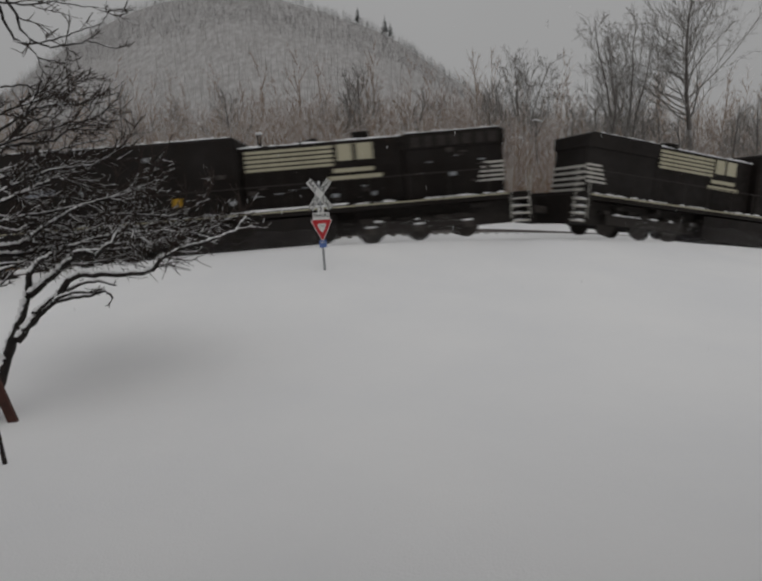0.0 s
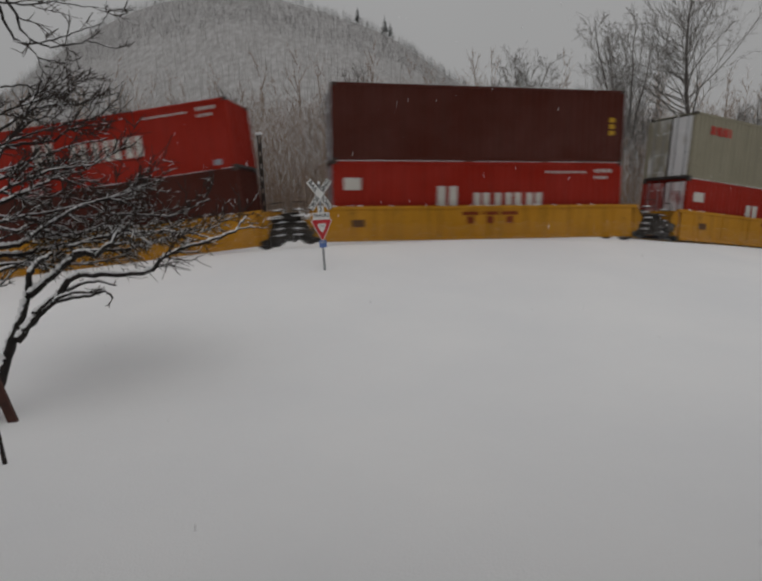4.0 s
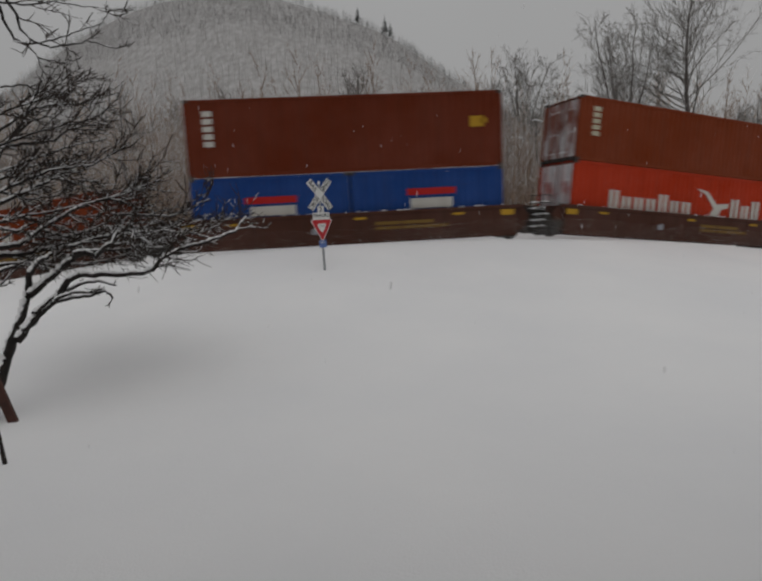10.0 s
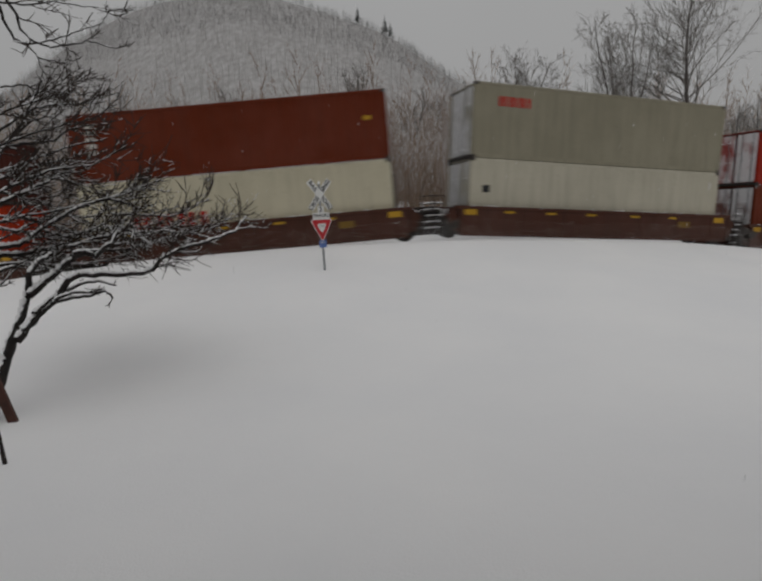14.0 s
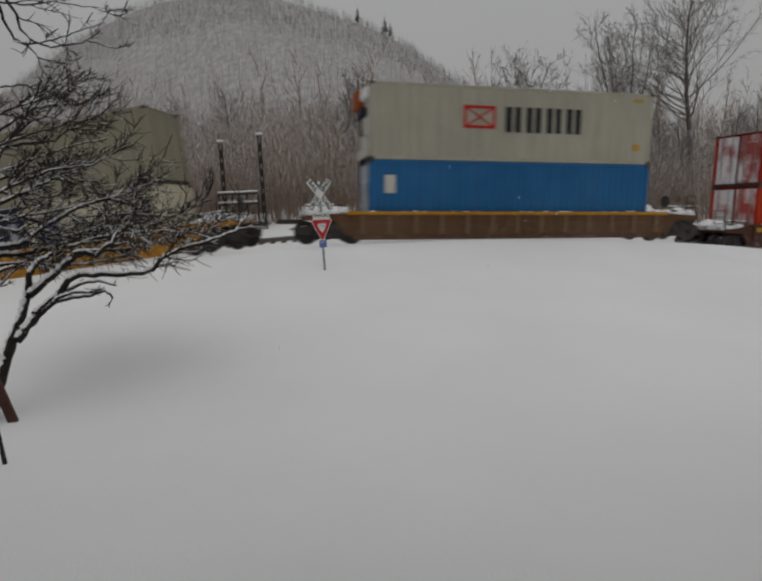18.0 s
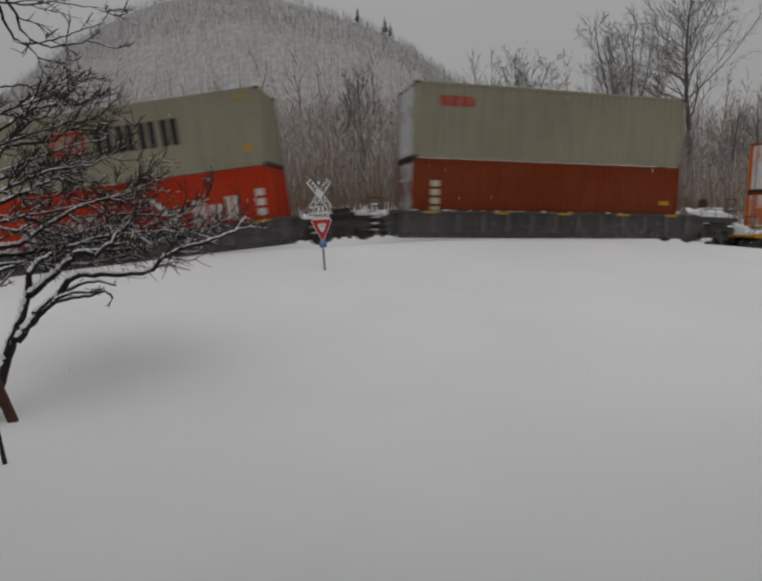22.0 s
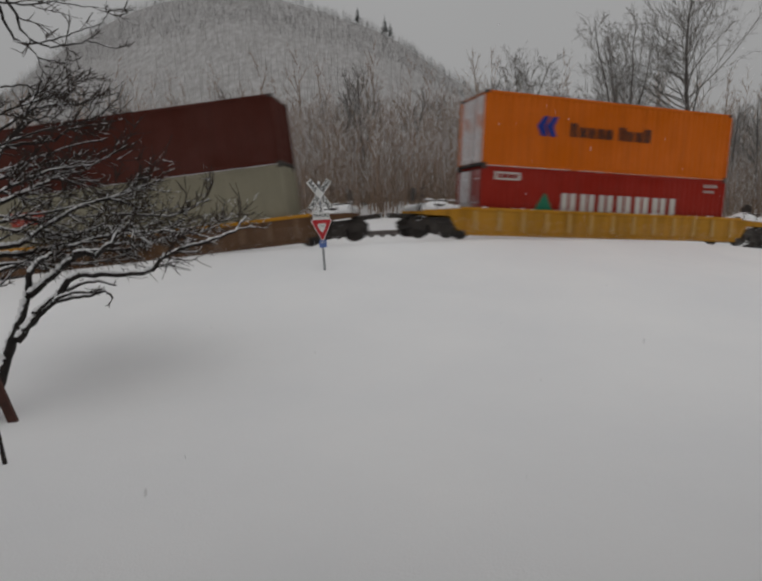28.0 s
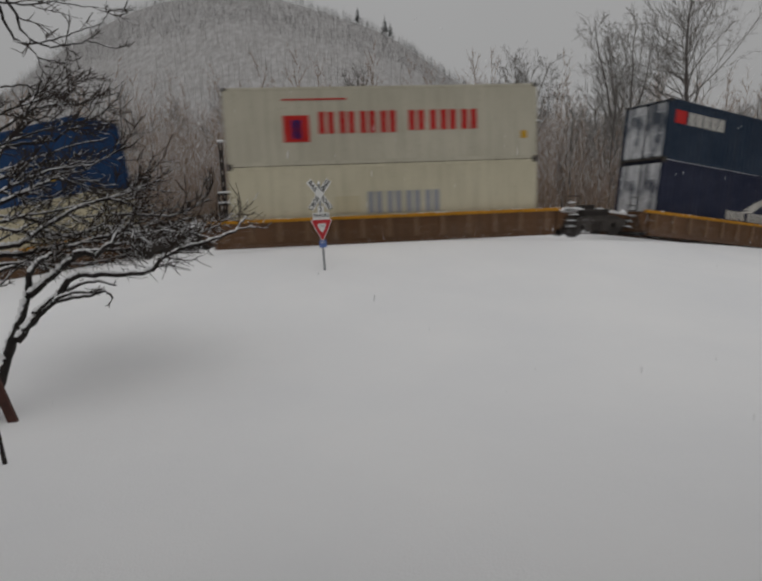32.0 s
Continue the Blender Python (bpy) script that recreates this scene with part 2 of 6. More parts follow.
        self.f.append(tuple(o + (m - 1) * n + i for i in range(n)))
        return self

    def mesh(self, name, material, smooth=False):
        me = bpy.data.meshes.new(name)
        me.from_pydata(self.v, [], self.f)
        me.materials.append(material)
        if smooth:
            me.polygons.foreach_set("use_smooth", [True] * len(me.polygons))
        me.update()
        return me


CACHE = {}


def cached(key, name, material, build, smooth=False):
    if key not in CACHE:
        s = Shape()
        build(s)
        CACHE[key] = s.mesh(name, material, smooth)
    return CACHE[key]


def part(name, data, material, parent, label="", m=None, smooth=False):
    """Links a Shape or a mesh as one mesh object under a thing or a part."""
    me = data.mesh(name, material, smooth) if isinstance(data, Shape) else data
    ob = new(name, me)
    ob.parent = parent
    if m is not None:
        ob.matrix_basis = m
    if label:
        tagged(ob, label)
    return ob


# ---- the line of the track ----
RAIL_TOP = 1.757
_lx = np.arange(-200, 200.01, 0.25)
_lt = 0.101 + 0.018 * np.clip(_lx, -19, 19)
_lg = -0.008 * np.sign(_lx) * np.interp(np.abs(_lx), [0, 17, 30, 200], [0, 17, 0, 0])


def _summed(slope, at_zero):
    """The curve with that slope, with a known value at x = 0."""
    c = np.concatenate(([0.0], np.cumsum((slope[1:] + slope[:-1]) / 2) * 0.25))
    return c - np.interp(0.0, _lx, c) + at_zero


_ly, _lz = _summed(_lt, 22.95), _summed(_lg, 0.0)
_ls = _summed(np.sqrt(1 + _lt ** 2), 0.0)


def track(s):
    """x, y, rise, heading and slope of the line, s metres along it."""
    x = float(np.interp(s, _ls, _lx))
    return (x, float(np.interp(x, _lx, _ly)), float(np.interp(x, _lx, _lz)),
            math.atan(float(np.interp(x, _lx, _lt))), math.atan(float(np.interp(x, _lx, _lg))))


def on_track(s, dx=0.0, lift=0.0, turned=False):
    x, y, z, h, g = track(s)
    m = pose(x, y, RAIL_TOP + z, 0, -math.degrees(g), math.degrees(h)) @ Matrix.Translation((dx, 0, lift))
    return m @ pose(0, 0, 0, 0, 0, 180) if turned else m


def track_y(x):
    """The line's y and heading at x."""
    return float(np.interp(x, _lx, _ly)), math.atan(float(np.interp(x, _lx, _lt)))


# ---- ground ----
_pd = [-400, -60, -20, -13, -9, -7, -5.9, -4.6, -3.3, -2.5, -1.9, -1.2, 0, 1.2, 1.5, 1.85, 2.3, 3.0, 4.2, 6.1, 9.5, 12.5, 15, 18, 60, 400]
_pz = [4.6, 4.6, 3.8, 3.3, 2.7, 2.3, 2.02, 2.0, 1.95, 1.74, 1.68, 1.67, 1.66, 1.67, 1.80, 1.96, 1.95, 1.80, 1.56, 1.20, 0.68, 0.28, 0.06, 0.0, -0.4, -0.8]
_fd = np.arange(-60, 60, 0.05)
_fz = np.interp(_fd, _pd, _pz)
_k = np.exp(-0.5 * (np.arange(-40, 41) * 0.05 / 0.55) ** 2)
_fs = np.convolve(np.pad(_fz, 40, mode="edge"), _k / _k.sum(), mode="valid")
_k2 = np.exp(-0.5 * (np.arange(-40, 41) * 0.05 / 0.18) ** 2)
_fs2 = np.convolve(np.pad(_fz, 40, mode="edge"), _k2 / _k2.sum(), mode="valid")
_near = np.clip((_fd - 2.2) / 1.5, 0, 1)
_fs = _fs * _near + _fs2 * (1 - _near)
RIDGE_X = [-600, -370, -274, -236, -201, -161, -97, -49, -7, 14, 49, 80, 122, 199, 344, 600]
RIDGE_Z = [16, 52, 96, 124, 143, 158, 168, 154, 139, 131, 105, 85, 51, 27, 16, 16]
_rx = np.arange(-600, 601, 4.0)
_rz = np.interp(_rx, RIDGE_X, RIDGE_Z)
_rk = np.exp(-0.5 * (np.arange(-10, 11) * 4.0 / 10.0) ** 2)
_rz = np.convolve(np.pad(_rz, 10, mode="edge"), _rk / _rk.sum(), mode="valid")


def height(x, y):
    ty, h = track_y(x)
    d = (ty - y) * math.cos(h)
    z = float(np.interp(d, _fd, _fs)) + float(np.interp(x, _lx, _lz)) * float(np.interp(d, [-45, -6, 4, 14], [0, 1, 1, 0]))
    if 2.4 < d < 60:
        z += 0.06 * min(1, (d - 2.4) / 3) * noise.noise(Vector((x * 0.18, y * 0.18, 3)))
    if y > 115:
        t = min(1.0, (y - 115) / 305)
        k = t ** 1.35
        top = float(np.interp(x * 420 / max(y, 230), _rx, _rz)) - 4.6
        if y > 420:
            k = max(0.0, 1 - (y - 420) / 800)
        z += top * k + 7 * k * (1 - k) * 4 * noise.noise(Vector((x * 0.012, y * 0.012, 7)))
    return z


def build_ground():
    def axis(fine0, fine1, step, reach, growth):
        a = list(np.arange(fine0, fine1 + 1e-6, step))
        st = step
        while a[-1] < reach:
            st *= growth
            a.append(a[-1] + st)
        st = step
        lo = [a[0]]
        while lo[-1] > -reach:
            st *= growth
            lo.append(lo[-1] - st)
        return lo[:0:-1] + a
    xs = axis(-30, 30, 0.45, 2500, 1.07)
    ys = axis(-4, 36, 0.25, 2500, 1.06)
    v = [(x, y, height(x, y)) for y in ys for x in xs]
    nx = len(xs)
    f = [(j * nx + i, j * nx + i + 1, (j + 1) * nx + i + 1, (j + 1) * nx + i) for j in range(len(ys) - 1) for i in range(nx - 1)]
    me = bpy.data.meshes.new("ground")
    me.from_pydata(v, [], f)
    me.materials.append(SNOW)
    me.polygons.foreach_set("use_smooth", [True] * len(f))
    tagged(new("ground", me), "smooth fresh snow over a rising bank and the wooded hill behind", "ground", kind="structure")


build_ground()


def shade_wall():
    """An unseen plain boarded wall and eave, added behind the viewpoint to block sky light."""
    ob = tagged(new("unseen_shade_wall"), "unseen plain boarded wall and eave added to darken near snow", "wall", kind="structure")
    for i in range(38):
        z = -0.4 + i * 0.2
        part("plank", Shape().prism([(-17, z), (11, z), (11, z + 0.197), (-17, z + 0.197)], -0.80 + 0.012 * (i % 2), -1.05), SIDING, ob)
    part("eave", Shape().box(-17.5, -1.6, 7.22, 11.5, 0.75, 7.38, 0.02), SIDING, ob)
    part("snow_cover", Shape().box(-17.5, -1.6, 7.385, 11.5, 0.72, 7.75, 0.08), SNOW_CAP, ob, "thick snow on the added unseen eave")


def build_track(label, middle, top):
    track_ob = tagged(new("railway_track"), label, "railway track", kind="structure")
    for side in (middle - 0.75, middle + 0.75):
        s = Shape()
        prof = [(-0.07, -0.17), (0.07, -0.17), (0.02, -0.13), (0.036, 0.0), (-0.036, 0.0), (-0.02, -0.13)]
        for k in range(-60, 61):
            x, y, z, h, g = track(k * 1.5)
            for u, w in prof:
                s.v.append((x - math.sin(h) * (side + u), y + math.cos(h) * (side + u), RAIL_TOP + z + top + w))
        for k in range(120):
            for i in range(6):
                j = (i + 1) % 6
                s.f.append((k * 6 + i, k * 6 + j, (k + 1) * 6 + j, (k + 1) * 6 + i))
        part("rail", s, RAIL, track_ob)
    tie = Shape().box(-0.11, -1.3, -0.36, 0.11, 1.3, -0.165, 0.015).mesh("tie", TIMBER)
    for k in range(-45, 46):
        part("tie", tie, TIMBER, track_ob, m=on_track(k * 0.56, 0, top) @ Matrix.Translation((0, middle, 0)))


shade_wall()
build_track("steel rails on ties half buried in snow", 0.0, 0.0)
build_track("second pair of rails in the snow behind the first", 4.6, 0.40)


# ---- shipping containers ----
W = 1.219
H8, H9 = 2.591, 2.896
MOVING = []
SPACING = 0.968


def corrugated(s, x0, x1, z0, z1, y, out, pitch=0.28, depth=0.036):
    """A trapezoid-profiled sheet in the plane y, outer face towards out."""
    n = max(2, round((x1 - x0) / pitch))
    p = (x1 - x0) / n
    xs, ds = [], []
    for i in range(n):
        for fx, d in ((0.0, 0), (0.25, 0), (0.5, 1), (0.75, 1)):
            xs.append(x0 + (i + fx) * p)
            ds.append(d)
    xs.append(x1)
    ds.append(0)
    o = len(s.v)
    for x, d in zip(xs, ds):
        yy = y - out * depth * d
        s.v += [(x, yy, z0), (x, yy, z1)]
    for i in range(len(xs) - 1):
        a = (o + 2 * i, o + 2 * i + 2, o + 2 * i + 3, o + 2 * i + 1)
        s.f.append(a if out < 0 else a[::-1])


def mark_shape(s, kind, x0, z0, x1, z1):
    """Flat painted shapes on the side that faces the slope."""
    y0, y1 = -W - 0.010, -W - 0.001
    w, h = x1 - x0, z1 - z0
    if kind == "block":
        s.box(x0, y0, z0, x1, y1, z1)
    elif kind == "arrow":
        for k in (0.0, 0.42):
            a = x0 + k * w
            b = 0.5 * w
            s.prism([(a, z0 + h * 0.5), (a + b * 0.62, z1), (a + b * 1.12, z1), (a + b * 0.72, z0 + h * 0.5), (a + b * 1.0, z0), (a + b * 0.45, z0)], y0, y1)
    elif kind == "ring":
        n = 14
        c, d = (x0 + x1) / 2, (z0 + z1) / 2
        o = len(s.v)
        for y in (y0, y1):
            for f in (1.0, 0.55):
                s.v += [(c + w / 2 * f * math.cos(2 * math.pi * k / n), y, d + h / 2 * f * math.sin(2 * math.pi * k / n)) for k in range(n)]
        for k in range(n):
            m = (k + 1) % n
            s.f += [(o + k, o + m, o + n + m, o + n + k), (o + k, o + 2 * n + k, o + 2 * n + m, o + m), (o + n + m, o + 3 * n + m, o + 3 * n + k, o + n + k)]
    elif kind == "triangle":
        s.prism([(x0, z0), (x1, z0), (x0 + w * 0.55, z1)], y0, y1)
    elif kind == "bird":
        s.prism([(x0, z1), (x0 + w * 0.35, z1 - h * 0.08), (x0 + w * 0.66, z0 + h * 0.48), (x1, z0 + h * 0.55), (x1, z0 + h * 0.38),
                 (x0 + w * 0.80, z0 + h * 0.30), (x0 + w * 0.72, z0), (x0 + w * 0.45, z0 + h * 0.03), (x0 + w * 0.58, z0 + h * 0.32),
                 (x0 + w * 0.30, z0 + h * 0.80)], y0, y1)
    elif kind == "cross":
        t = h * 0.13
        for a, b in ((z0, z0 + t), (z1 - t, z1)):
            s.box(x0, y0, a, x1, y1, b)
        for a, b in ((x0, x0 + t), (x1 - t, x1)):
            s.box(a, y0, z0 + t, b, y1, z1 - t)
        s.prism([(x0 + t, z0 + t), (x0 + 2 * t, z0 + t), (x1 - t, z1 - t), (x1 - 2 * t, z1 - t)], y0, y1)
        s.prism([(x0 + t, z1 - t), (x0 + 2 * t, z1 - t), (x1 - t, z0 + t), (x1 - 2 * t, z0 + t)], y0 + 0.002, y1)
    elif kind == "wing":
        for i in range(4):
            s.prism([(x0 + w * (0.12 * i), z0 + h * (0.05 + 0.12 * i)), (x0 + w * (0.4 + 0.12 * i), z0 + h * (0.1 + 0.14 * i)),
                     (x0 + w * (0.55 + 0.15 * i), z0 + h * (0.32 + 0.22 * i)), (x0 + w * (0.35 + 0.12 * i), z0 + h * (0.2 + 0.17 * i))], y0, y1)


def stroke_shapes(rhythm, x0, z0, x1, z1):
    """A row of plain upright bars. T: two tall bars, t: two low ones, I and i: a single bar, a space leaves a gap."""
    wide = {"t": 1.0, "i": 0.5, " ": 0.5}
    step = (x1 - x0) / sum(wide[q.lower()] for q in rhythm)
    x, out = x0, []
    for q in rhythm:
        top = z1 if q.isupper() else z0 + (z1 - z0) * 0.74
        for k in {"t": (0.08, 0.52), "i": (0.08,), " ": ()}[q.lower()]:
            s = Shape()
            mark_shape(s, "block", x + k * step, z0, x + (k + 0.30) * step, top)
            out.append(s)
        x += wide[q.lower()] * step
    return out


def mark_shapes(kind, x0, z0, x1, z1, count):
    """The painted pieces of one mark, each a shape of its own."""
    if isinstance(count, str):
        return stroke_shapes(count, x0, z0, x1, z1)
    out = []
    w, h = x1 - x0, z1 - z0
    for i in range(count if kind in ("bars", "rows", "rings") else 1):
        s = Shape()
        if kind == "rows":
            mark_shape(s, "block", x0, z0 + i * h / count, x1, z0 + (i + 0.7) * h / count)
        elif kind == "rings":
            mark_shape(s, "ring", x0 + i * w / count, z0, x0 + (i + 0.66) * w / count, z1)
        elif kind == "bars":
            mark_shape(s, "block", x0 + i * w / count, z0, x0 + (i + 0.60) * w / count, z1)
        else:
            mark_shape(s, kind, x0, z0, x1, z1)
        out.append(s)
    return out


def container(spec, length=12.192):
    """One container. spec: paint, height, kind, label, marks."""
    colour, h, kind, label, marks = spec
    half = length / 2
    c = mat(colour)
    ob = tagged(new("shipping_container"), label, "container", "containers on the freight train")
    frame_c = mat("maroon") if kind == "red_frame" else c
    reefer = kind in ("unit_left", "unit_right", "smooth")
    key = (colour, round(length), h, reefer)

    def side(out):
        def build(s):
            if reefer:
                corrugated(s, -half + 0.11, half - 0.11, 0.15, h - 0.09, out * (W - 0.010), out, 1.21, 0.006)
            else:
                corrugated(s, -half + 0.11, half - 0.11, 0.15, h - 0.09, out * (W - 0.008), out)
        return build
    part("side_panel", cached(key + ("near",), "side_panel", c, side(-1)), c, ob)
    part("side_panel", cached(key + ("far",), "side_panel", c, side(1)), c, ob)
    top_rail = cached(key + ("tr", kind), "top_rail", frame_c, lambda s: s.box(-half + 0.18, -0.04, -0.05, half - 0.18, 0.04, 0.05, 0.008))
    low_rail = cached(key + ("br",), "bottom_rail", c, lambda s: s.box(-half + 0.18, -0.03, 0.0, half - 0.18, 0.03, 0.15, 0.008))
    post = cached(key + ("po", kind), "corner_post", frame_c, lambda s: s.box(-0.08, -0.08, 0.118, 0.08, 0.08, h - 0.118, 0.012))
    cast = cached(("cast",), "corner_casting", GRIT, lambda s: s.box(-0.089, -0.081, 0, 0.089, 0.081, 0.118, 0.01))
    for sy in (-1, 1):
        part("top_rail", top_rail, frame_c, ob, m=pose(0, sy * (W - 0.042), h - 0.055))
        part("bottom_rail", low_rail, c, ob, m=pose(0, sy * (W - 0.034), 0.005))
        for sx in (-1, 1):
            part("corner_post", post, frame_c, ob, m=pose(sx * (half - 0.081), sy * (W - 0.081), 0))
            for z in (0, h - 0.118):
                part("corner_casting", cast, GRIT, ob, m=pose(sx * (half - 0.089), sy * (W - 0.081), z))
    part("roof", cached(key + ("roof",), "roof", c, lambda s: s.box(-half + 0.06, -W + 0.09, h - 0.05, half - 0.06, W - 0.09, h - 0.015, 0.008)), c, ob)
    part("floor", cached(("floor", round(length)), "floor", GRIT, lambda s: s.box(-half + 0.06, -W + 0.07, 0.03, half - 0.06, W - 0.07, 0.14)), GRIT, ob)

    def blank_end(s):
        q = Shape()
        corrugated(q, -W + 0.15, W - 0.15, 0.12, h - 0.06, 0.0, -1)
        s.v += [(-y, x, z) for x, y, z in q.v]
        s.f += q.f
    unit_left, unit_right = kind == "unit_left", kind == "unit_right"
    if not unit_left:
        lock = "m_grey"
        for k in (-1, 1):
            d = cached(key + ("door",), "door", crusted(colour), lambda s: s.box(-0.025, -W / 2 + 0.09, 0.16, 0.025, W / 2 - 0.09, h - 0.13, 0.015))
            leaf = part("door", d, crusted(colour), ob, m=pose(-half + 0.06, k * (W / 2 - 0.035), 0))
            caught(cached((h, "doorsnow", k), "snow_cover", SNOW_CAP, lambda s: [lumps(s, 60 + j + k, -0.075, -0.02, -0.50, 0.50, z, 4, 0.45) for j, z in enumerate((0.35, 1.15, 2.1))]), leaf, "snow caught on the door gear")
            for q in (-0.26, 0.26):
                part("lock_rod", cached((h, "rod"), "lock_rod", GALV, lambda s: s.tube((0, 0, 0.1), (0, 0, h - 0.08), 0.018, 0.018, 6)
                                        .box(-0.02, -0.10, 1.15, 0.02, 0.02, 1.2)), GALV, leaf, m=pose(-0.045, q, 0))
    else:
        u = part("cooling_unit", cached((h, "unit"), "cooling_unit", mat("m_white"), lambda s: s.box(-0.05, -W + 0.10, 0.14, 0.02, W - 0.10, h - 0.12, 0.02)
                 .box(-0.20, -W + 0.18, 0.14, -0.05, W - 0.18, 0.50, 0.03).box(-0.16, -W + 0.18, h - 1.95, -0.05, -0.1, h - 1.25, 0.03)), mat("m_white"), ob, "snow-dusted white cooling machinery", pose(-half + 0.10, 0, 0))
        part("cowl", cached((h, "cowl"), "cowl", mat("rust_cowl"), lambda s: s.box(-0.40, 0.05, h - 0.80, -0.05, W - 0.12, h - 0.10, 0.05)), mat("rust_cowl"), u, "orange-brown cowl")
        part("cowl", cached((h, "cowl2"), "cowl", SNOW_CAP, lambda s: s.box(-0.24, -W + 0.18, h - 0.58, -0.05, -0.02, h - 0.18, 0.06)), SNOW_CAP, u, "cowl buried in snow")
        part("fan_shroud", cached((h, "fan"), "fan_shroud", mat("navy"), lambda s: s.box(-0.22, -0.5, h - 1.15, -0.05, W - 0.15, h - 0.84, 0.03)), mat("navy"), u)
        part("fan", cached((h, "fan2"), "fan", REEFER, lambda s: s.tube((-0.18, 0.35, h - 1.52), (-0.05, 0.35, h - 1.52), 0.34, 0.34, 18).tube((-0.21, 0.35, h - 1.52), (-0.18, 0.35, h - 1.52), 0.12, 0.12, 12)), REEFER, u)
    if not unit_right:
        part("end_panel", cached(key + ("end",), "end_panel", c, blank_end), c, ob, m=pose(half - 0.06, 0, 0))
    else:
        u = cached((h, "unit_r"), "cooling_unit", REEFER, lambda s: s.box(-0.02, -W + 0.18, 0.14, 0.20, W - 0.18, h - 0.55, 0.03)
                   .box(-0.02, -W + 0.2, h - 0.5, 0.16, W - 0.2, h - 0.12, 0.03).box(0.2, -0.9, 0.3, 0.25, 0.7, 1.0, 0.02))
        part("cooling_unit", u, REEFER, ob, "grey cooling machinery", pose(half - 0.10, 0, 0))
    for name, mk, kind_m, x0, z0, x1, z1, count in marks:
        for s in mark_shapes(kind_m, -half + x0 * length, h * (1 - z1), -half + x1 * length, h * (1 - z0), count):
            part(name if kind_m not in ("strokes", "bars", "rows", "rings") else "letter_block", s, mat(mk), ob)
    return ob


def codes(colour="m_white"):
    return [("code_panel", colour, "bars", 0.90, 0.09, 0.965, 0.14, 5), ("code_panel", colour, "bars", 0.90, 0.19, 0.95, 0.23, 4)]


def k_red(dz=0.0):
    return [("wordmark", "m_white", "strokes", 0.335, dz + 0.27, 0.425, dz + 0.66, "T"), ("wordmark", "m_white", "strokes", 0.46, dz + 0.36, 0.72, dz + 0.66, "TITT"),
            ("logo", "m_white", "block", 0.035, 0.22, 0.09, 0.38, 1), ("code_panel", "m_white", "bars", 0.72, 0.12, 0.87, 0.15, 12),
            ("code_panel", "m_grey", "block", 0.93, 0.86, 0.955, 0.94, 1)] + codes()


def sea_bird(colour="m_white"):
    return [("wordmark", colour, "strokes", 0.15, 0.37, 0.54, 0.68, "TtttTtt"), ("logo", colour, "bird", 0.55, 0.22, 0.72, 0.65, 1),
            ("wordmark", colour, "strokes", 0.73, 0.34, 0.895, 0.66, "TtT"), ("code_panel", colour, "rows", 0.945, 0.25, 0.972, 0.64, 3)]


def arrows(dim=False, dz=0.0):
    if dim:
        return [("logo", "m_blue", "arrow", 0.19, 0.28 + dz, 0.27, 0.55 + dz, 1), ("wordmark", "m_black", "strokes", 0.315, 0.34 + dz, 0.65, 0.53 + dz, "Ttttt IIttT")]
    return [("logo", "m_blue", "arrow", 0.155, 0.22, 0.30, 0.70, 1), ("wordmark", "m_black", "strokes", 0.365, 0.30, 0.89, 0.66, "Ttttt IIttT")]


def stamp():
    return [("logo", "m_red", "strokes", 0.085, 0.17, 0.205, 0.30, "TTTI")]


def boxed():
    return [("logo", "m_red", "cross", 0.31, 0.26, 0.42, 0.56, 1), ("wordmark", "m_black", "strokes", 0.45, 0.26, 0.74, 0.60, "TTTT"),
            ("placard", "m_yellow", "block", 0.93, 0.72, 0.955, 0.80, 1), ("code_panel", "m_yellow", "bars", 0.925, 0.08, 0.965, 0.13, 3)]


def triangle_word(z0=0.32, z1=0.64):
    return [("logo", "m_green", "triangle", 0.195, z0, 0.27, z1, 1), ("wordmark", "m_white", "strokes", 0.295, z0, 0.785, z1 - 0.02, "TTTTTTI"),
            ("code_panel", "m_white", "block", 0.045, 0.08, 0.14, 0.20, 1), ("code_panel", "m_red", "block", 0.055, 0.105, 0.13, 0.175, 1)] + codes()


def column(colour="m_white"):
    return [("code_panel", colour, "rows", 0.055, 0.12, 0.085, 0.60, 5), ("code_panel", "m_yellow", "block", 0.925, 0.36, 0.95, 0.42, 1)]


def none():
    return [("code_panel", "m_yellow", "block", 0.935, 0.62, 0.96, 0.67, 1)]


def dry(colour, h, words, marks):
    return (colour, h, "dry", words, marks)


ON, IN = "on top of another", "in a well car"
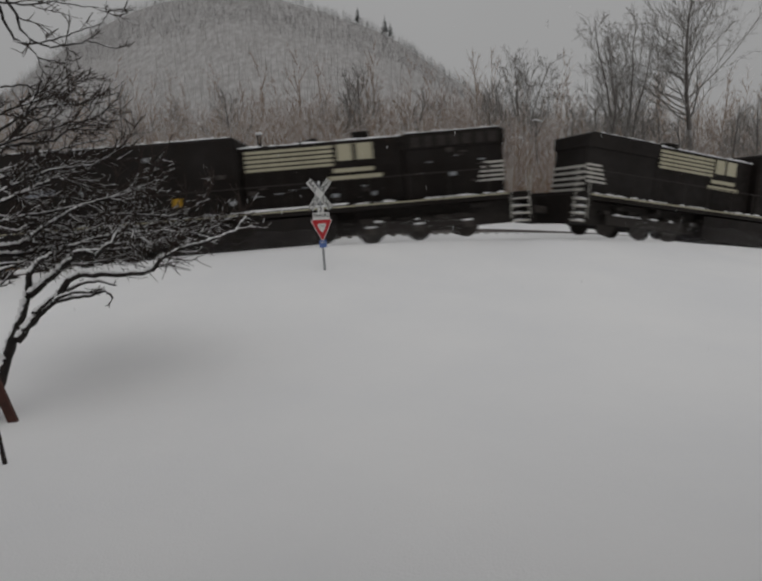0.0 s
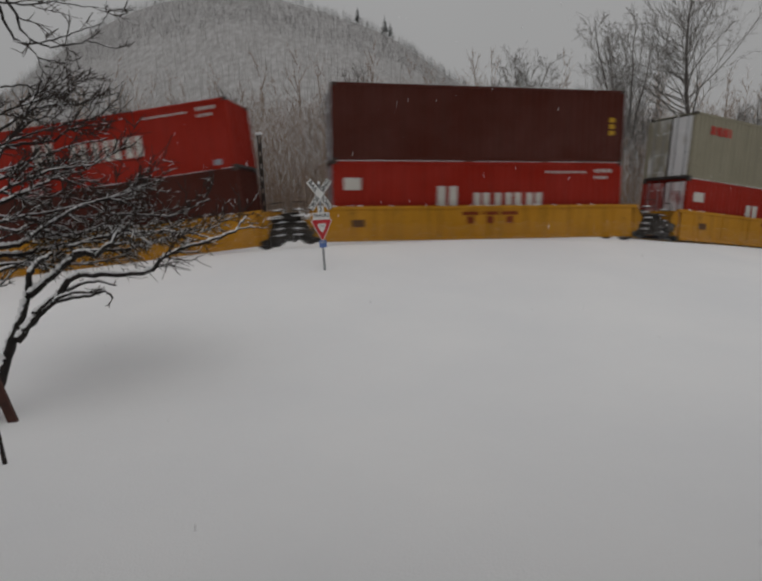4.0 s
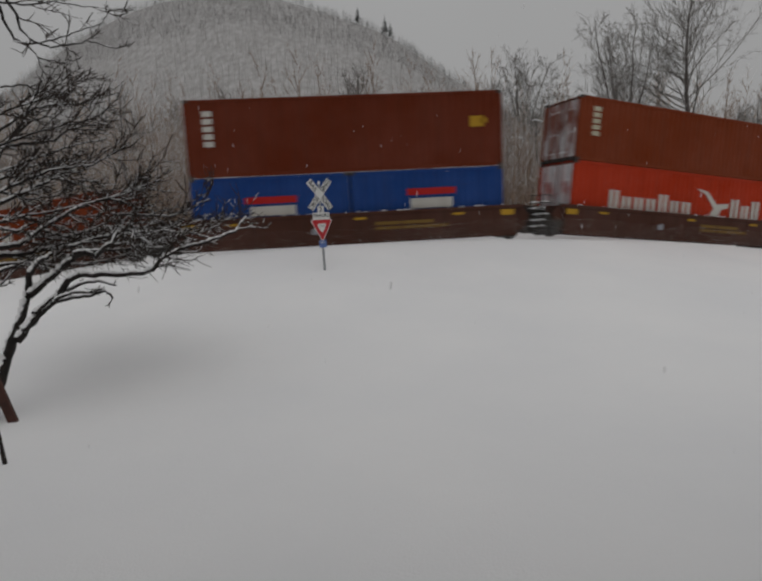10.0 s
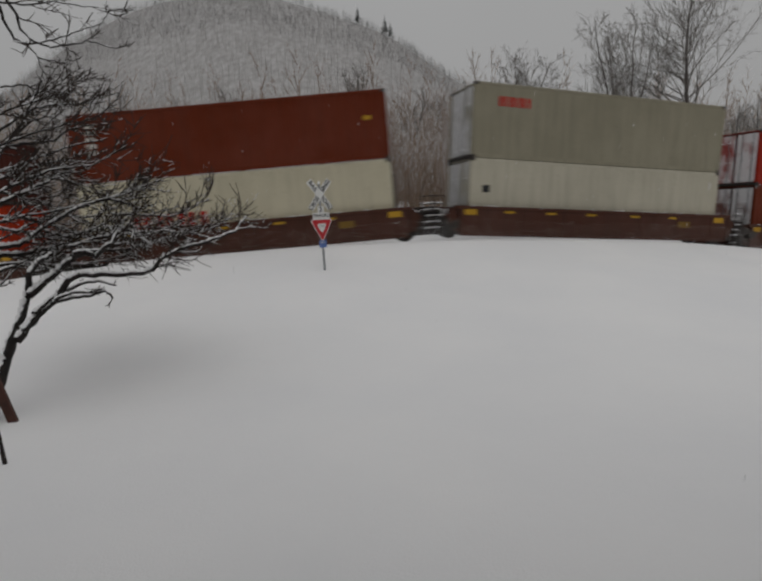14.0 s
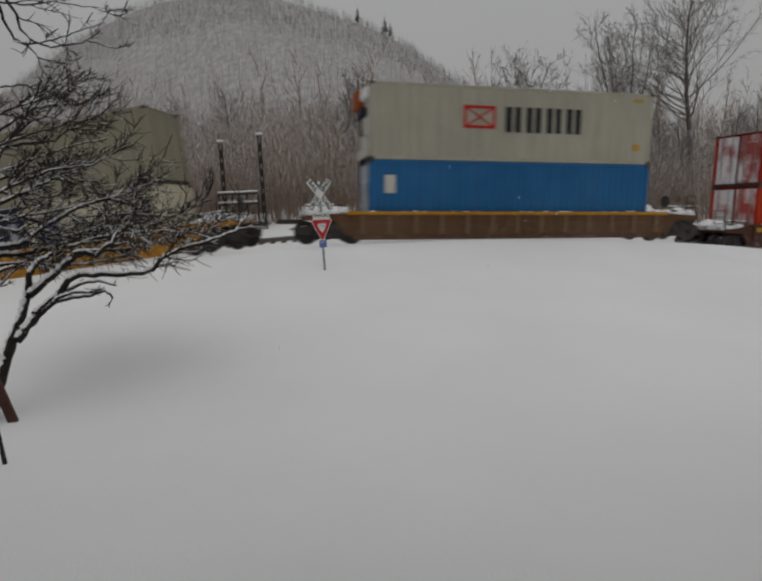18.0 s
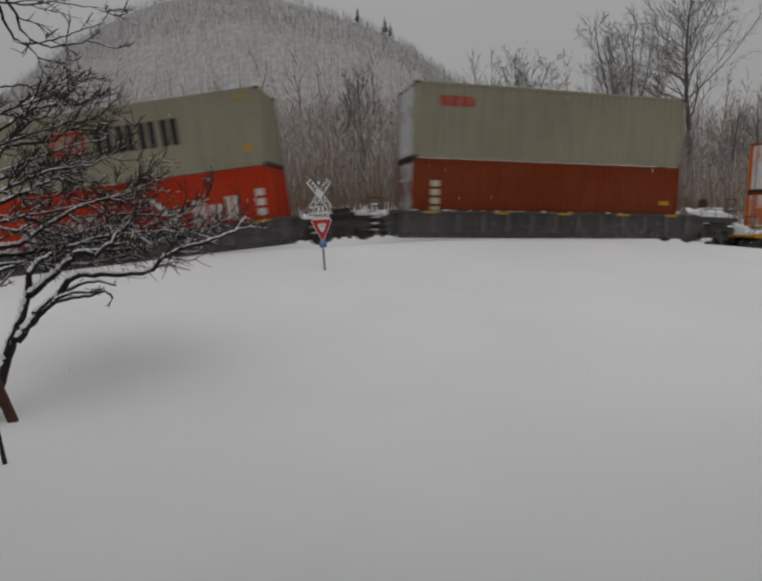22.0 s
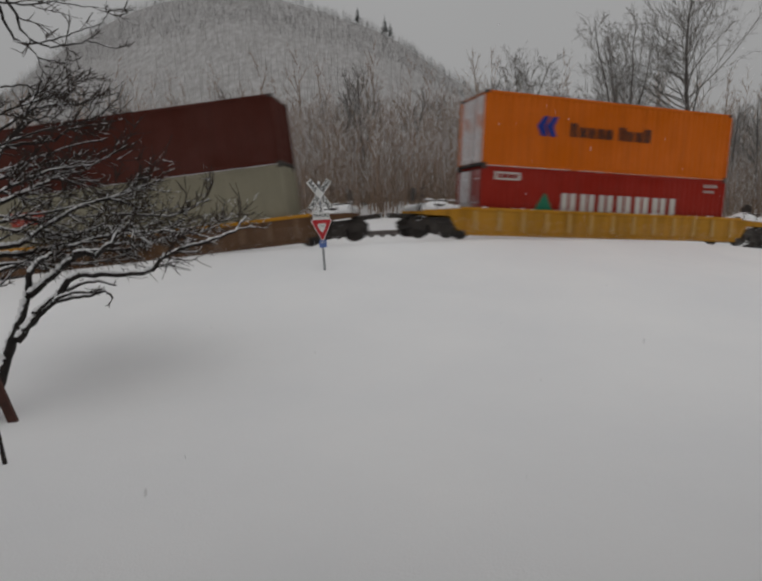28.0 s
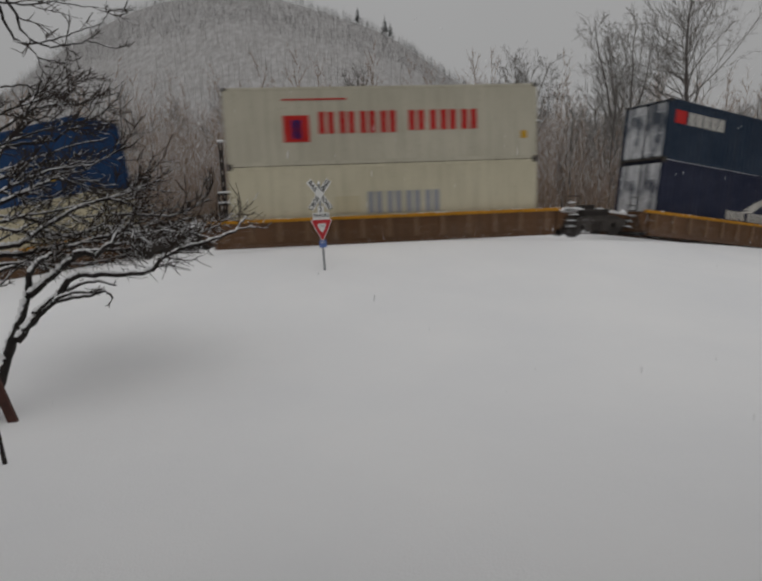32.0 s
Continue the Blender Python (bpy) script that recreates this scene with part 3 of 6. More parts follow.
# place along the train, car, lift, lower, upper
STACKS = [
    (-26.55, dry("maroon", H9, "maroon corrugated steel container with a yellow mark " + IN, [("code_panel", "m_yellow", "block", 0.04, 0.21, 0.165, 0.31, 1),
     ("code_panel", "m_white", "block", 0.48, 0.30, 0.52, 0.40, 1), ("code_panel", "m_yellow", "block", 0.91, 0.55, 0.96, 0.60, 1)]),
     dry("teal", H8, "teal green corrugated steel container " + ON, [("code_panel", "m_white", "rows", 0.05, 0.22, 0.09, 0.88, 7), ("code_panel", "m_yellow", "block", 0.935, 0.58, 0.965, 0.63, 1)])),
    (-42.6, dry("red", H8, "bright red steel container with white block shapes " + IN, k_red(0.06)),
     dry("grey", H9, "warm grey steel container with small red logo " + ON, stamp())),
    (-58.4, dry("red", H9, "bright red steel container with white block shapes " + IN, k_red(0.06)),
     dry("maroon", H9, "dark maroon corrugated steel container " + ON, [("code_panel", "m_yellow", "rows", 0.945, 0.35, 0.965, 0.62, 3)])),
    (-73.9, dry("maroon", H9, "plain maroon corrugated steel container " + IN, []),
     dry("red", H8, "bright red steel container with white block shapes " + ON, k_red())),
    (-89.55, dry("maroon", H8, "plain maroon corrugated steel container " + IN, []),
     dry("orange", H9, "bright orange steel container with blue arrow emblem " + ON, arrows())),
    (-108.7, dry("brown", H9, "plain red-brown corrugated steel container " + IN, none()),
     dry("brown", H8, "plain red-brown corrugated steel container " + ON, none())),
    (-123.95, dry("rust", H8, "plain rust-brown corrugated steel container " + IN, none()),
     dry("rust", H9, "plain rust-brown corrugated steel container " + ON, none())),
    (-139.2, dry("scarlet", H9, "scarlet steel container with a white bird emblem " + IN, sea_bird()),
     dry("rust", H8, "rust-brown steel container with a white code column " + ON, column("m_buff"))),
    (-154.4, None, dry("brown", H9, "red-brown steel container with a yellow mark " + ON, column() + [("logo", "m_yellow", "block", 0.895, 0.33, 0.94, 0.47, 1)])),
    (-169.7, None, None),
    (-189.3, dry("brown", H9, "plain red-brown corrugated steel container " + IN, [("code_panel", "m_white", "rows", 0.07, 0.3, 0.09, 0.75, 4)]),
     dry("red", H8, "bright red steel container with white block shapes " + ON, k_red())),
    (-204.75, ("white", H9, "unit_right", "off-white smooth refrigerated container " + IN, [("code_panel", "m_black", "block", 0.045, 0.36, 0.07, 0.46, 1), ("placard", "m_yellow", "block", 0.93, 0.84, 0.955, 0.94, 1)]),
     ("grey", H9, "smooth", "warm grey steel container with small red logo " + ON, stamp())),
    (-219.9, ("ivory", H9, "unit_right", "cream refrigerated container with red round marks " + IN, [("wordmark", "m_red", "strokes", 0.16, 0.48, 0.41, 0.67, "TTTI"), ("placard", "m_yellow", "block", 0.94, 0.88, 0.96, 0.95, 1)]),
     dry("brown", H8, "red-brown steel container with a white code column " + ON, column())),
    (-235.6, dry("scarlet", H9, "scarlet steel container with a white bird emblem " + IN, sea_bird()),
     dry("maroon", H8, "dark maroon corrugated steel container " + ON, [("code_panel", "m_white", "bars", 0.06, 0.16, 0.16, 0.28, 4)] + codes())),
    (-251.2, dry("scarlet", H9, "scarlet steel container with a white bird emblem " + IN, sea_bird()),
     dry("red", H8, "bright red steel container with white block shapes " + ON, k_red())),
    (-270.9, dry("sky", H9, "bright blue corrugated steel container " + IN, [("code_panel", "m_white", "block", 0.05, 0.2, 0.085, 0.44, 1)]),
     ("bone", H9, "unit_left", "off-white refrigerated container with a red crossed box " + ON, boxed())),
    (-290.75, None, dry("grey", H9, "warm grey steel container with small red logo " + ON, stamp())),
    (-310.6, dry("orange", H9, "faded orange steel container with small blue emblem " + IN, arrows(True, 0.11)),
     dry("orange", H8, "bright orange steel container with blue arrow emblem " + ON, arrows())),
    (-331.7, dry("rust", H9, "rust-brown steel container with a white code column " + IN, [("code_panel", "m_buff", "rows", 0.06, 0.25, 0.09, 0.95, 6), ("code_panel", "m_yellow", "block", 0.92, 0.5, 0.96, 0.56, 1)]),
     dry("grey", H9, "warm grey steel container with small red logo " + ON, stamp())),
    (-349.1, dry("scarlet", H9, "scarlet steel container with a white bird emblem " + IN, sea_bird()),
     ("grey", H9, "unit_left", "cream refrigerated container with a red crossed box " + ON, boxed())),
    (-367.25, dry("silver", H8, "pale grey steel container with blue round shapes " + IN, [("wordmark", "m_blue", "rings", 0.28, 0.31, 0.80, 0.62, 5), ("code_panel", "m_grey", "block", 0.06, 0.2, 0.20, 0.34, 1)]),
     dry("scarlet", H9, "scarlet steel container with a green triangle emblem " + ON, triangle_word())),
    (-385.6, dry("green", H9, "dark green corrugated steel container " + IN, [("wordmark", "m_white", "strokes", 0.42, 0.16, 0.64, 0.36, "TTTIITI")]),
     dry("grey", H9, "warm grey steel container with small red logo " + ON, stamp())),
    (-403.5, None, dry("grey", H9, "warm grey steel container with small red logo " + ON, stamp())),
    (-425.5, dry("red", H8, "red steel container with a green triangle emblem " + IN, triangle_word(0.36, 0.66)),
     dry("orange", H9, "faded orange steel container with small blue emblem " + ON, arrows(True))),
    (-445.2, dry("grey", H9, "warm grey steel container with a red logo " + IN, [("logo", "m_red", "strokes", 0.085, 0.22, 0.215, 0.40, "TTTI")]),
     dry("maroon", H8, "dark maroon corrugated steel container " + ON, [])),
    (-461.9, dry("red", H8, "bright red steel container with white block shapes " + IN, k_red(0.06)),
     dry("orange", H9, "bright orange steel container with blue arrow emblem " + ON, arrows())),
    (-479.9, dry("navy", H9, "navy blue container with a white wing emblem " + IN, [("logo", "m_white", "wing", 0.42, 0.22, 0.64, 0.66, 1), ("wordmark", "m_white", "strokes", 0.36, 0.62, 0.68, 0.76, "TTTT TTTTTTT"),
     ("code_panel", "m_white", "block", 0.85, 0.21, 0.985, 0.27, 1), ("code_panel", "m_white", "block", 0.85, 0.33, 0.90, 0.38, 1)]),
     dry("slate", H8, "dark blue container with red and white mark " + ON, [("logo", "m_red", "block", 0.03, 0.17, 0.085, 0.38, 1), ("wordmark", "m_white", "strokes", 0.095, 0.17, 0.29, 0.38, "TTTTT")])),
    (-498.0, ("ivory", H9, "unit_right", "cream refrigerated container with dark grey block shapes " + IN, [("wordmark", "m_grey", "strokes", 0.43, 0.37, 0.68, 0.66, "TTTT"), ("code_panel", "cream", "block", 0.33, 0.42, 0.41, 0.64, 1)]),
     ("white", H9, "smooth", "pale grey container with red block shapes " + ON, [("logo", "m_red", "block", 0.18, 0.36, 0.26, 0.70, 1), ("logo", "m_blue", "block", 0.205, 0.42, 0.235, 0.66, 1),
      ("wordmark", "m_red", "strokes", 0.285, 0.32, 0.545, 0.60, "TTTT"), ("wordmark", "m_red", "strokes", 0.57, 0.32, 0.81, 0.58, "TITT"), ("placard", "m_yellow", "block", 0.945, 0.62, 0.965, 0.72, 1),
      ("code_panel", "m_red", "block", 0.18, 0.15, 0.38, 0.17, 1)])),
    (-515.2, dry("cream", H8, "cream steel container " + IN, []),
     dry("deep", H9, "deep blue corrugated steel container " + ON, [("placard", "m_yellow", "block", 0.86, 0.7, 0.88, 0.78, 1)])),
]
# pairs of 20-foot boxes in the wells: left and right
PAIRS = {
    8: (dry("blue", H8, "short blue container with red and white mark " + IN, [("logo", "m_red", "block", 0.33, 0.30, 0.66, 0.40, 1), ("logo", "m_white", "block", 0.36, 0.44, 0.65, 0.58, 1)]),
        dry("blue", H8, "short blue container with red and white mark " + IN, [("logo", "m_red", "block", 0.36, 0.28, 0.68, 0.38, 1), ("logo", "m_white", "block", 0.38, 0.43, 0.66, 0.58, 1)])),
    9: (("sheet", H8, "red_frame", "short red-framed box with a dirty grey sheet " + IN, [("snow_smear", "m_white", "wing", 0.62, 0.12, 1.0, 0.75, 1), ("snow_smear", "m_white", "block", 0.04, 0.08, 0.30, 0.16, 1), ("stain", "maroon", "bars", 0.30, 0.82, 0.70, 0.93, 5)]),
        dry("rust", H8, "short rust-brown container with a white code column " + IN, [("code_panel", "m_white", "rows", 0.17, 0.22, 0.24, 0.9, 5)])),
    16: (dry("navy", H8, "short navy blue container with a white mark " + IN, [("logo", "m_red", "block", 0.06, 0.32, 0.14, 0.48, 1), ("wordmark", "m_white", "bars", 0.16, 0.32, 0.44, 0.46, 6), ("code_panel", "m_grey", "block", 0.88, 0.24, 0.94, 0.6, 1)]),
         dry("ivory", H8, "short cream container with a blue arrow emblem " + IN, [("logo", "m_blue", "arrow", 0.06, 0.29, 0.24, 0.64, 1), ("wordmark", "m_black", "strokes", 0.33, 0.32, 0.93, 0.62, "Ttttt IIttT"), ("code_panel", "m_black", "bars", 0.76, 0.2, 0.95, 0.25, 6)])),
    22: (dry("navy", H8, "short navy blue container with a pale mark " + IN, [("logo", "m_white", "block", 0.7, 0.2, 0.9, 0.4, 1)]),
         dry("maroon", H8, "short maroon container with a yellow mark " + IN, [("logo", "m_yellow", "block", 0.02, 0.22, 0.22, 0.40, 1), ("logo", "m_grey", "block", 0.02, 0.45, 0.2, 0.6, 1)])),
}


# ---- well cars ----
def lumps(s, seed, x0, x1, y0, y1, z, n, size=1.0):
    """Ragged little heaps of caught snow."""
    r = random.Random(seed)
    for _ in range(n):
        x, y = r.uniform(x0, x1), r.uniform(y0, y1)
        a, b, h = r.uniform(0.06, 0.26) * size, r.uniform(0.05, 0.16) * size, r.uniform(0.04, 0.11) * size
        zz = z - 0.01
        rings = []
        for f, g in ((1.0, 0.0), (0.85, 0.6), (0.35, 1.0)):
            ring = []
            for k in range(7):
                q = k * 2 * math.pi / 7
                w = r.uniform(0.75, 1.15) * f
                ring.append((min(max(x + a * w * math.cos(q), x0), x1), min(max(y + b * w * math.sin(q), y0), y1), zz + h * g * r.uniform(0.85, 1.1)))
            rings.append(ring)
        o = len(s.v)
        for ring in rings:
            s.v += ring
        for k in range(7):
            m = (k + 1) % 7
            s.f += [(o + k, o + m, o + 7 + m, o + 7 + k), (o + 7 + k, o + 7 + m, o + 14 + m, o + 14 + k)]
        s.f.append(tuple(o + 14 + k for k in range(7)))
    return s


def caught(sh, parent, label=""):
    """Snow lying in small heaps on a part of the train."""
    return tagged(part("snow_cover", sh, SNOW_CAP, parent, label), label, kind="stuff")


def bogie(parent, x, name="bogie"):
    b = part(name, cached(("bolster",), "bogie", DARK, lambda s: s.box(-0.22, -1.05, 0.40, 0.22, 1.05, 0.66, 0.03).tube((0, 0, 0.6), (0, 0, 0.78), 0.3, 0.3, 12)), DARK, parent, m=pose(x, 0, 0))

    def frame_side(s):
        s.prism([(-1.22, 0.36), (-1.22, 0.66), (-0.80, 0.72), (-0.55, 0.84), (0.55, 0.84), (0.80, 0.72), (1.22, 0.66), (1.22, 0.36), (1.02, 0.34), (0.98, 0.52), (0.62, 0.52), (0.50, 0.20), (-0.50, 0.20), (-0.62, 0.52), (-0.98, 0.52), (-1.02, 0.34)], -0.08, 0.08)
        s.box(-0.30, -0.14, 0.58, 0.30, -0.08, 0.72, 0.02)
        s.box(-1.30, -0.05, 0.50, -1.22, 0.05, 0.60).box(1.22, -0.05, 0.50, 1.30, 0.05, 0.60)
        for k in (-0.16, 0, 0.16):
            s.tube((k, -0.12, 0.26), (k, -0.12, 0.56), 0.06, 0.06, 8)
        for k in (-0.89, 0.89):
            s.tube((k, -0.16, 0.46), (k, 0.1, 0.46), 0.13, 0.13, 12)
    sf = cached(("sideframe",), "side_frame", GRIT, frame_side)
    for y in (-1.05, 1.05):
        part("side_frame", sf, GRIT, b, m=pose(0, y, 0, 0, 0, 0 if y < 0 else 180))
    for k in (-1.28, 1.28):
        part("brake_beam", cached(("beam",), "brake_beam", DARK, lambda s: s.box(-0.04, -0.95, 0.34, 0.04, 0.95, 0.46, 0.02)), DARK, b, m=pose(k, 0, 0))
    caught(cached(("bogiesnow",), "snow_cover", SNOW_CAP, lambda s: lumps(s, 5, -1.2, 1.2, -1.13, -0.99, 0.70, 7, 0.5)), b, "lumps of caught snow")

    def wheelset(s):
        s.tube((0, -0.95, 0.42), (0, 0.95, 0.42), 0.08, 0.08, 8)
        for y in (-1, 1):
            s.tube((0, y * 0.70, 0.42), (0, y * 0.83, 0.42), 0.42, 0.42, 24)
            s.tube((0, y * 0.66, 0.42), (0, y * 0.70, 0.42), 0.45, 0.45, 24)
            s.tube((0, y * 0.83, 0.42), (0, y * 0.85, 0.42), 0.30, 0.30, 20)
    ws = cached(("wheelset",), "wheelset", GRIT, wheelset)
    for k in (-0.89, 0.89):
        part("wheelset", ws, GRIT, b, m=pose(k, 0, 0))
    return b


def powder(s):
    """Fine loose snow that the running train drags along beside its wheels."""
    r = random.Random(88)
    for _ in range(3400):
        x, y, z = r.uniform(-8.2, 8.2), -1.50 - 0.45 * r.random(), -0.1 + 0.95 * r.random() ** 2.2
        q = r.uniform(0.005, 0.011)
        o = len(s.v)
        s.v += [(x + q, y, z), (x - q, y + q, z), (x - q, y - q, z), (x, y, z + q * 1.6)]
        s.f += [(o, o + 1, o + 3), (o + 1, o + 2, o + 3), (o + 2, o, o + 3), (o, o + 2, o + 1)]
    return s


RIB = {"car_ochre": "rib_ochre", "car_umber": "rib_umber", "car_grey": "rib_grey"}


def well_car(style, ahead, behind, end_right, end_left, label):
    """ahead, behind: from the car's middle to its two ends; an end is a coupler or a joint shared with the next car."""
    body, trim, top, ribbed, marks = {
        "yellow": ("car_yellow", "car_yellow", 1.52, False, "plates"), "yellow_marked": ("car_yellow", "car_yellow", 1.52, False, "logo"), "brown": ("car_brown", "car_brown", 1.40, False, "yellow"),
        "brown_marked": ("car_brown", "car_brown", 1.36, False, "row"), "umber": ("car_umber", "car_yellow", 1.26, True, ""),
        "ochre": ("car_ochre", "car_yellow", 1.28, True, ""), "grey": ("car_grey", "car_grey", 1.24, True, "orange")}[style]
    c, t = mat(body), mat(trim)
    ob = tagged(new("well_car"), label, "well car", "well cars of the freight train")
    wl_ = 6.55 if not ribbed else 6.75
    y_in, y_out = 1.30, 1.44
    key = (style,)

    def side(s):
        s.prism([(-wl_, 0.22), (wl_, 0.22), (wl_, top - 0.10), (-wl_, top - 0.10)], -0.05, 0.05)
        s.box(-wl_, -0.085, 0.17, wl_, 0.05, 0.28, 0.012)
    sm = cached(key + ("side",), "side_sill", c, side)
    chord = cached(key + ("chord",), "top_chord", t, lambda s: s.box(-wl_ - 0.25, -0.085, top - 0.13, wl_ + 0.25, 0.06, top, 0.014))
    pale = mat(RIB.get(body, body))
    rib = cached(key + ("rib",), "stake", pale, lambda s: s.prism([(-0.10, 0.38), (0.10, 0.38), (0.06, top - 0.12), (-0.06, top - 0.12)], -0.06, 0.02))
    for sy in (-1, 1):
        turn = 0 if sy < 0 else 180
        part("side_sill", sm, c, ob, m=pose(0, sy * 1.38, 0, 0, 0, turn))
        part("top_chord", chord, t, ob, m=pose(0, sy * 1.38, 0, 0, 0, turn))
        caught(cached(key + ("chordsnow", sy), "snow_cover", SNOW_CAP, lambda s: lumps(s, 17 + len(style), -wl_, wl_, min(sy * 1.33, sy * 1.465), max(sy * 1.33, sy * 1.465), top, 22, 0.5)), ob, "ragged snow along the top of the side")
        if ribbed:
            for i in range(13):
                part("stake", rib, pale, ob, m=pose(-wl_ + 0.35 + i * (2 * wl_ - 0.7) / 12, sy * 1.44, 0, 0, 0, turn))
        elif sy < 0:
            for i in range(7):
                part("stiffener", cached(key + ("st",), "stiffener", c, lambda s: s.box(-0.03, -0.025, 0.42, 0.03, 0.0, top - 0.14, 0.006)), c, ob, m=pose(-5.7 + i * 1.9, -1.43, 0))
    for i in range(6):
        part("cross_bearer", cached(("bearer",), "cross_bearer", DARK, lambda s: s.box(-0.15, -1.30, 0.22, 0.15, 1.30, 0.34, 0.01)), DARK, ob, m=pose(-5.9 + i * 2.36, 0, 0))
    for sx, reach, end in ((1, ahead, end_right), (-1, behind, end_left)):
        r = reach - 0.95 if end == "coupler" else reach - 0.12
        bul = Shape().box(min(sx * wl_, sx * (wl_ + 0.12)), -1.32, 0.34, max(sx * wl_, sx * (wl_ + 0.12)), 1.32, top - 0.06, 0.012)
        part("bulkhead", bul, c, ob)
        if end == "coupler":
            pl = Shape()
            for y in (-1.38, 1.30):
                o = [(wl_ - 0.02, top - 0.04), (wl_ + 0.5, top - 0.08), (wl_ + 1.15, 1.14), (r, 1.10), (r, 0.92), (wl_ + 0.7, 0.90), (wl_ + 0.35, 0.36), (wl_ - 0.02, 0.34)]
                pl.prism([(sx * a, b) for a, b in o], y, y + 0.08)
            pl.box(min(sx * (wl_ + 0.1), sx * r), -1.30, 0.95, max(sx * (wl_ + 0.1), sx * r), 1.30, 1.06, 0.01)
            part("end_platform", pl, c, ob)
            xa, xb = min(sx * (wl_ + 0.2), sx * (r - 0.05)), max(sx * (wl_ + 0.2), sx * (r - 0.05))
            sd = int(reach * 100) + sx
            caught(lumps(Shape(), sd, xa, xb, -1.27, 1.2, 1.06, 60, 3.0), ob, "ragged snow lying on the end platform")
            caught(lumps(Shape(), sd + 3, xa, xb, -1.2, 1.1, 1.10, 6, 4.6), ob, "snow heaped on the end platform")
            cy = Shape().tube((sx * (wl_ + 0.55), -0.75, 1.22), (sx * (wl_ + 1.15), -0.75, 1.22), 0.15, 0.15, 10).box(min(sx * (wl_ + 1.5), sx * (wl_ + 1.85)), -1.0, 1.06, max(sx * (wl_ + 1.5), sx * (wl_ + 1.85)), -0.7, 1.34, 0.03)
            cy.tube((sx * (wl_ + 0.3), -1.05, 1.12), (sx * r, -1.05, 1.12), 0.025, 0.025, 6)
            part("brake_cylinder", cy, DARK, ob)
            hr = Shape().tube((sx * (wl_ + 0.35), -1.34, 1.50), (sx * (r - 0.1), -1.34, 1.46), 0.020, 0.020, 6)
            for q in (0.5, 1.25, 2.0):
                if wl_ + q < r:
                    hr.tube((sx * (wl_ + q), -1.34, 1.05), (sx * (wl_ + q), -1.34, 1.5), 0.018, 0.018, 6)
            part("side_rail", hr, DARK, ob)
            caught(lumps(Shape(), sd + 7, xa, xb, -1.37, -1.31, 1.50, 9, 0.6), ob, "snow stuck to the side rail")
            part("air_hose", Shape().pipe([Vector((sx * r, -0.35, 0.9)), Vector((sx * (r + 0.25), -0.38, 0.6)), Vector((sx * (r + 0.45), -0.3, 0.55))], [0.03, 0.03, 0.03], 6), DARK, ob)
            bogie(ob, sx * max(wl_ + 0.86, reach - 2.1))
            cp = Shape().box(min(sx * (r - 0.2), sx * (reach + 0.05)), -0.12, 0.76, max(sx * (r - 0.2), sx * (reach + 0.05)), 0.12, 0.95, 0.03)
            part("coupler", cp, GRIT, ob)
            gr = Shape()
            for z in (1.06, 1.36, 1.66, 1.96):
                gr.tube((sx * (r - 0.1), -1.22, z), (sx * (r - 0.1), -0.72, z), 0.016, 0.016, 6)
            for y in (-1.22, -0.72):
                gr.tube((sx * (r - 0.1), y, 0.5), (sx * (r - 0.1), y, 2.0), 0.018, 0.018, 6)
            part("handrail", gr, GRIT, ob)
            bw = Shape().tube((sx * (r - 0.25), 0.5, 1.75), (sx * (r - 0.18), 0.5, 1.75), 0.28, 0.28, 18).tube((sx * (r - 0.22), 0.5, 1.0), (sx * (r - 0.22), 0.5, 1.75), 0.03, 0.03, 6)
            part("brake_wheel", bw, GRIT, ob)
        else:
            part("end_sill", Shape().box(min(sx * wl_, sx * r), -0.55, 0.86, max(sx * wl_, sx * r), 0.55, 1.02, 0.012), c, ob)
            for y in (-1.36, 1.28):
                o = [(wl_ + 0.12, top - 0.1), (wl_ + 0.3, top - 0.12), (wl_ + 0.55, 0.95), (wl_ + 0.3, 0.40), (wl_ + 0.12, 0.36)]
                part("side_gusset", Shape().prism([(sx * a, b) for a, b in o], y, y + 0.08), c, ob)
            for z in (0.42, 0.66, 0.90, 1.14, 1.38):
                step = part("step", cached(("step",), "step", GRIT, lambda s: s.box(-0.19, -0.12, 0, 0.19, 0.12, 0.035, 0.006)), GRIT, ob, m=pose(sx * (wl_ + 0.86) + 0.10 * math.sin(z * 9), -1.22, z, 0, 0, 8 * math.sin(z * 23)))
                caught(cached(("stepsnow",), "snow_cover", SNOW_CAP, lambda s: lumps(s, 3, -0.19, 0.19, -0.125, 0.10, 0.035, 5, 0.6)), step)
            xa, xb = min(sx * (wl_ + 0.15), sx * (r - 0.05)), max(sx * (wl_ + 0.15), sx * (r - 0.05))
            caught(lumps(Shape(), int(reach * 100) + sx, xa, xb, -0.52, 0.5, 1.02, 22, 2.2), ob, "ragged snow lying on the end sill")
            part("grab_iron", Shape().tube((sx * (wl_ + 0.62), -1.33, 0.5), (sx * (wl_ + 0.62), -1.33, 1.7), 0.016, 0.016, 6).tube((sx * (wl_ + 1.1), -1.33, 0.5), (sx * (wl_ + 1.1), -1.33, 1.7), 0.016, 0.016, 6)
                 .tube((sx * (wl_ + 0.62), -1.33, 1.7), (sx * (wl_ + 1.1), -1.33, 1.7), 0.016, 0.016, 6), DARK, ob)
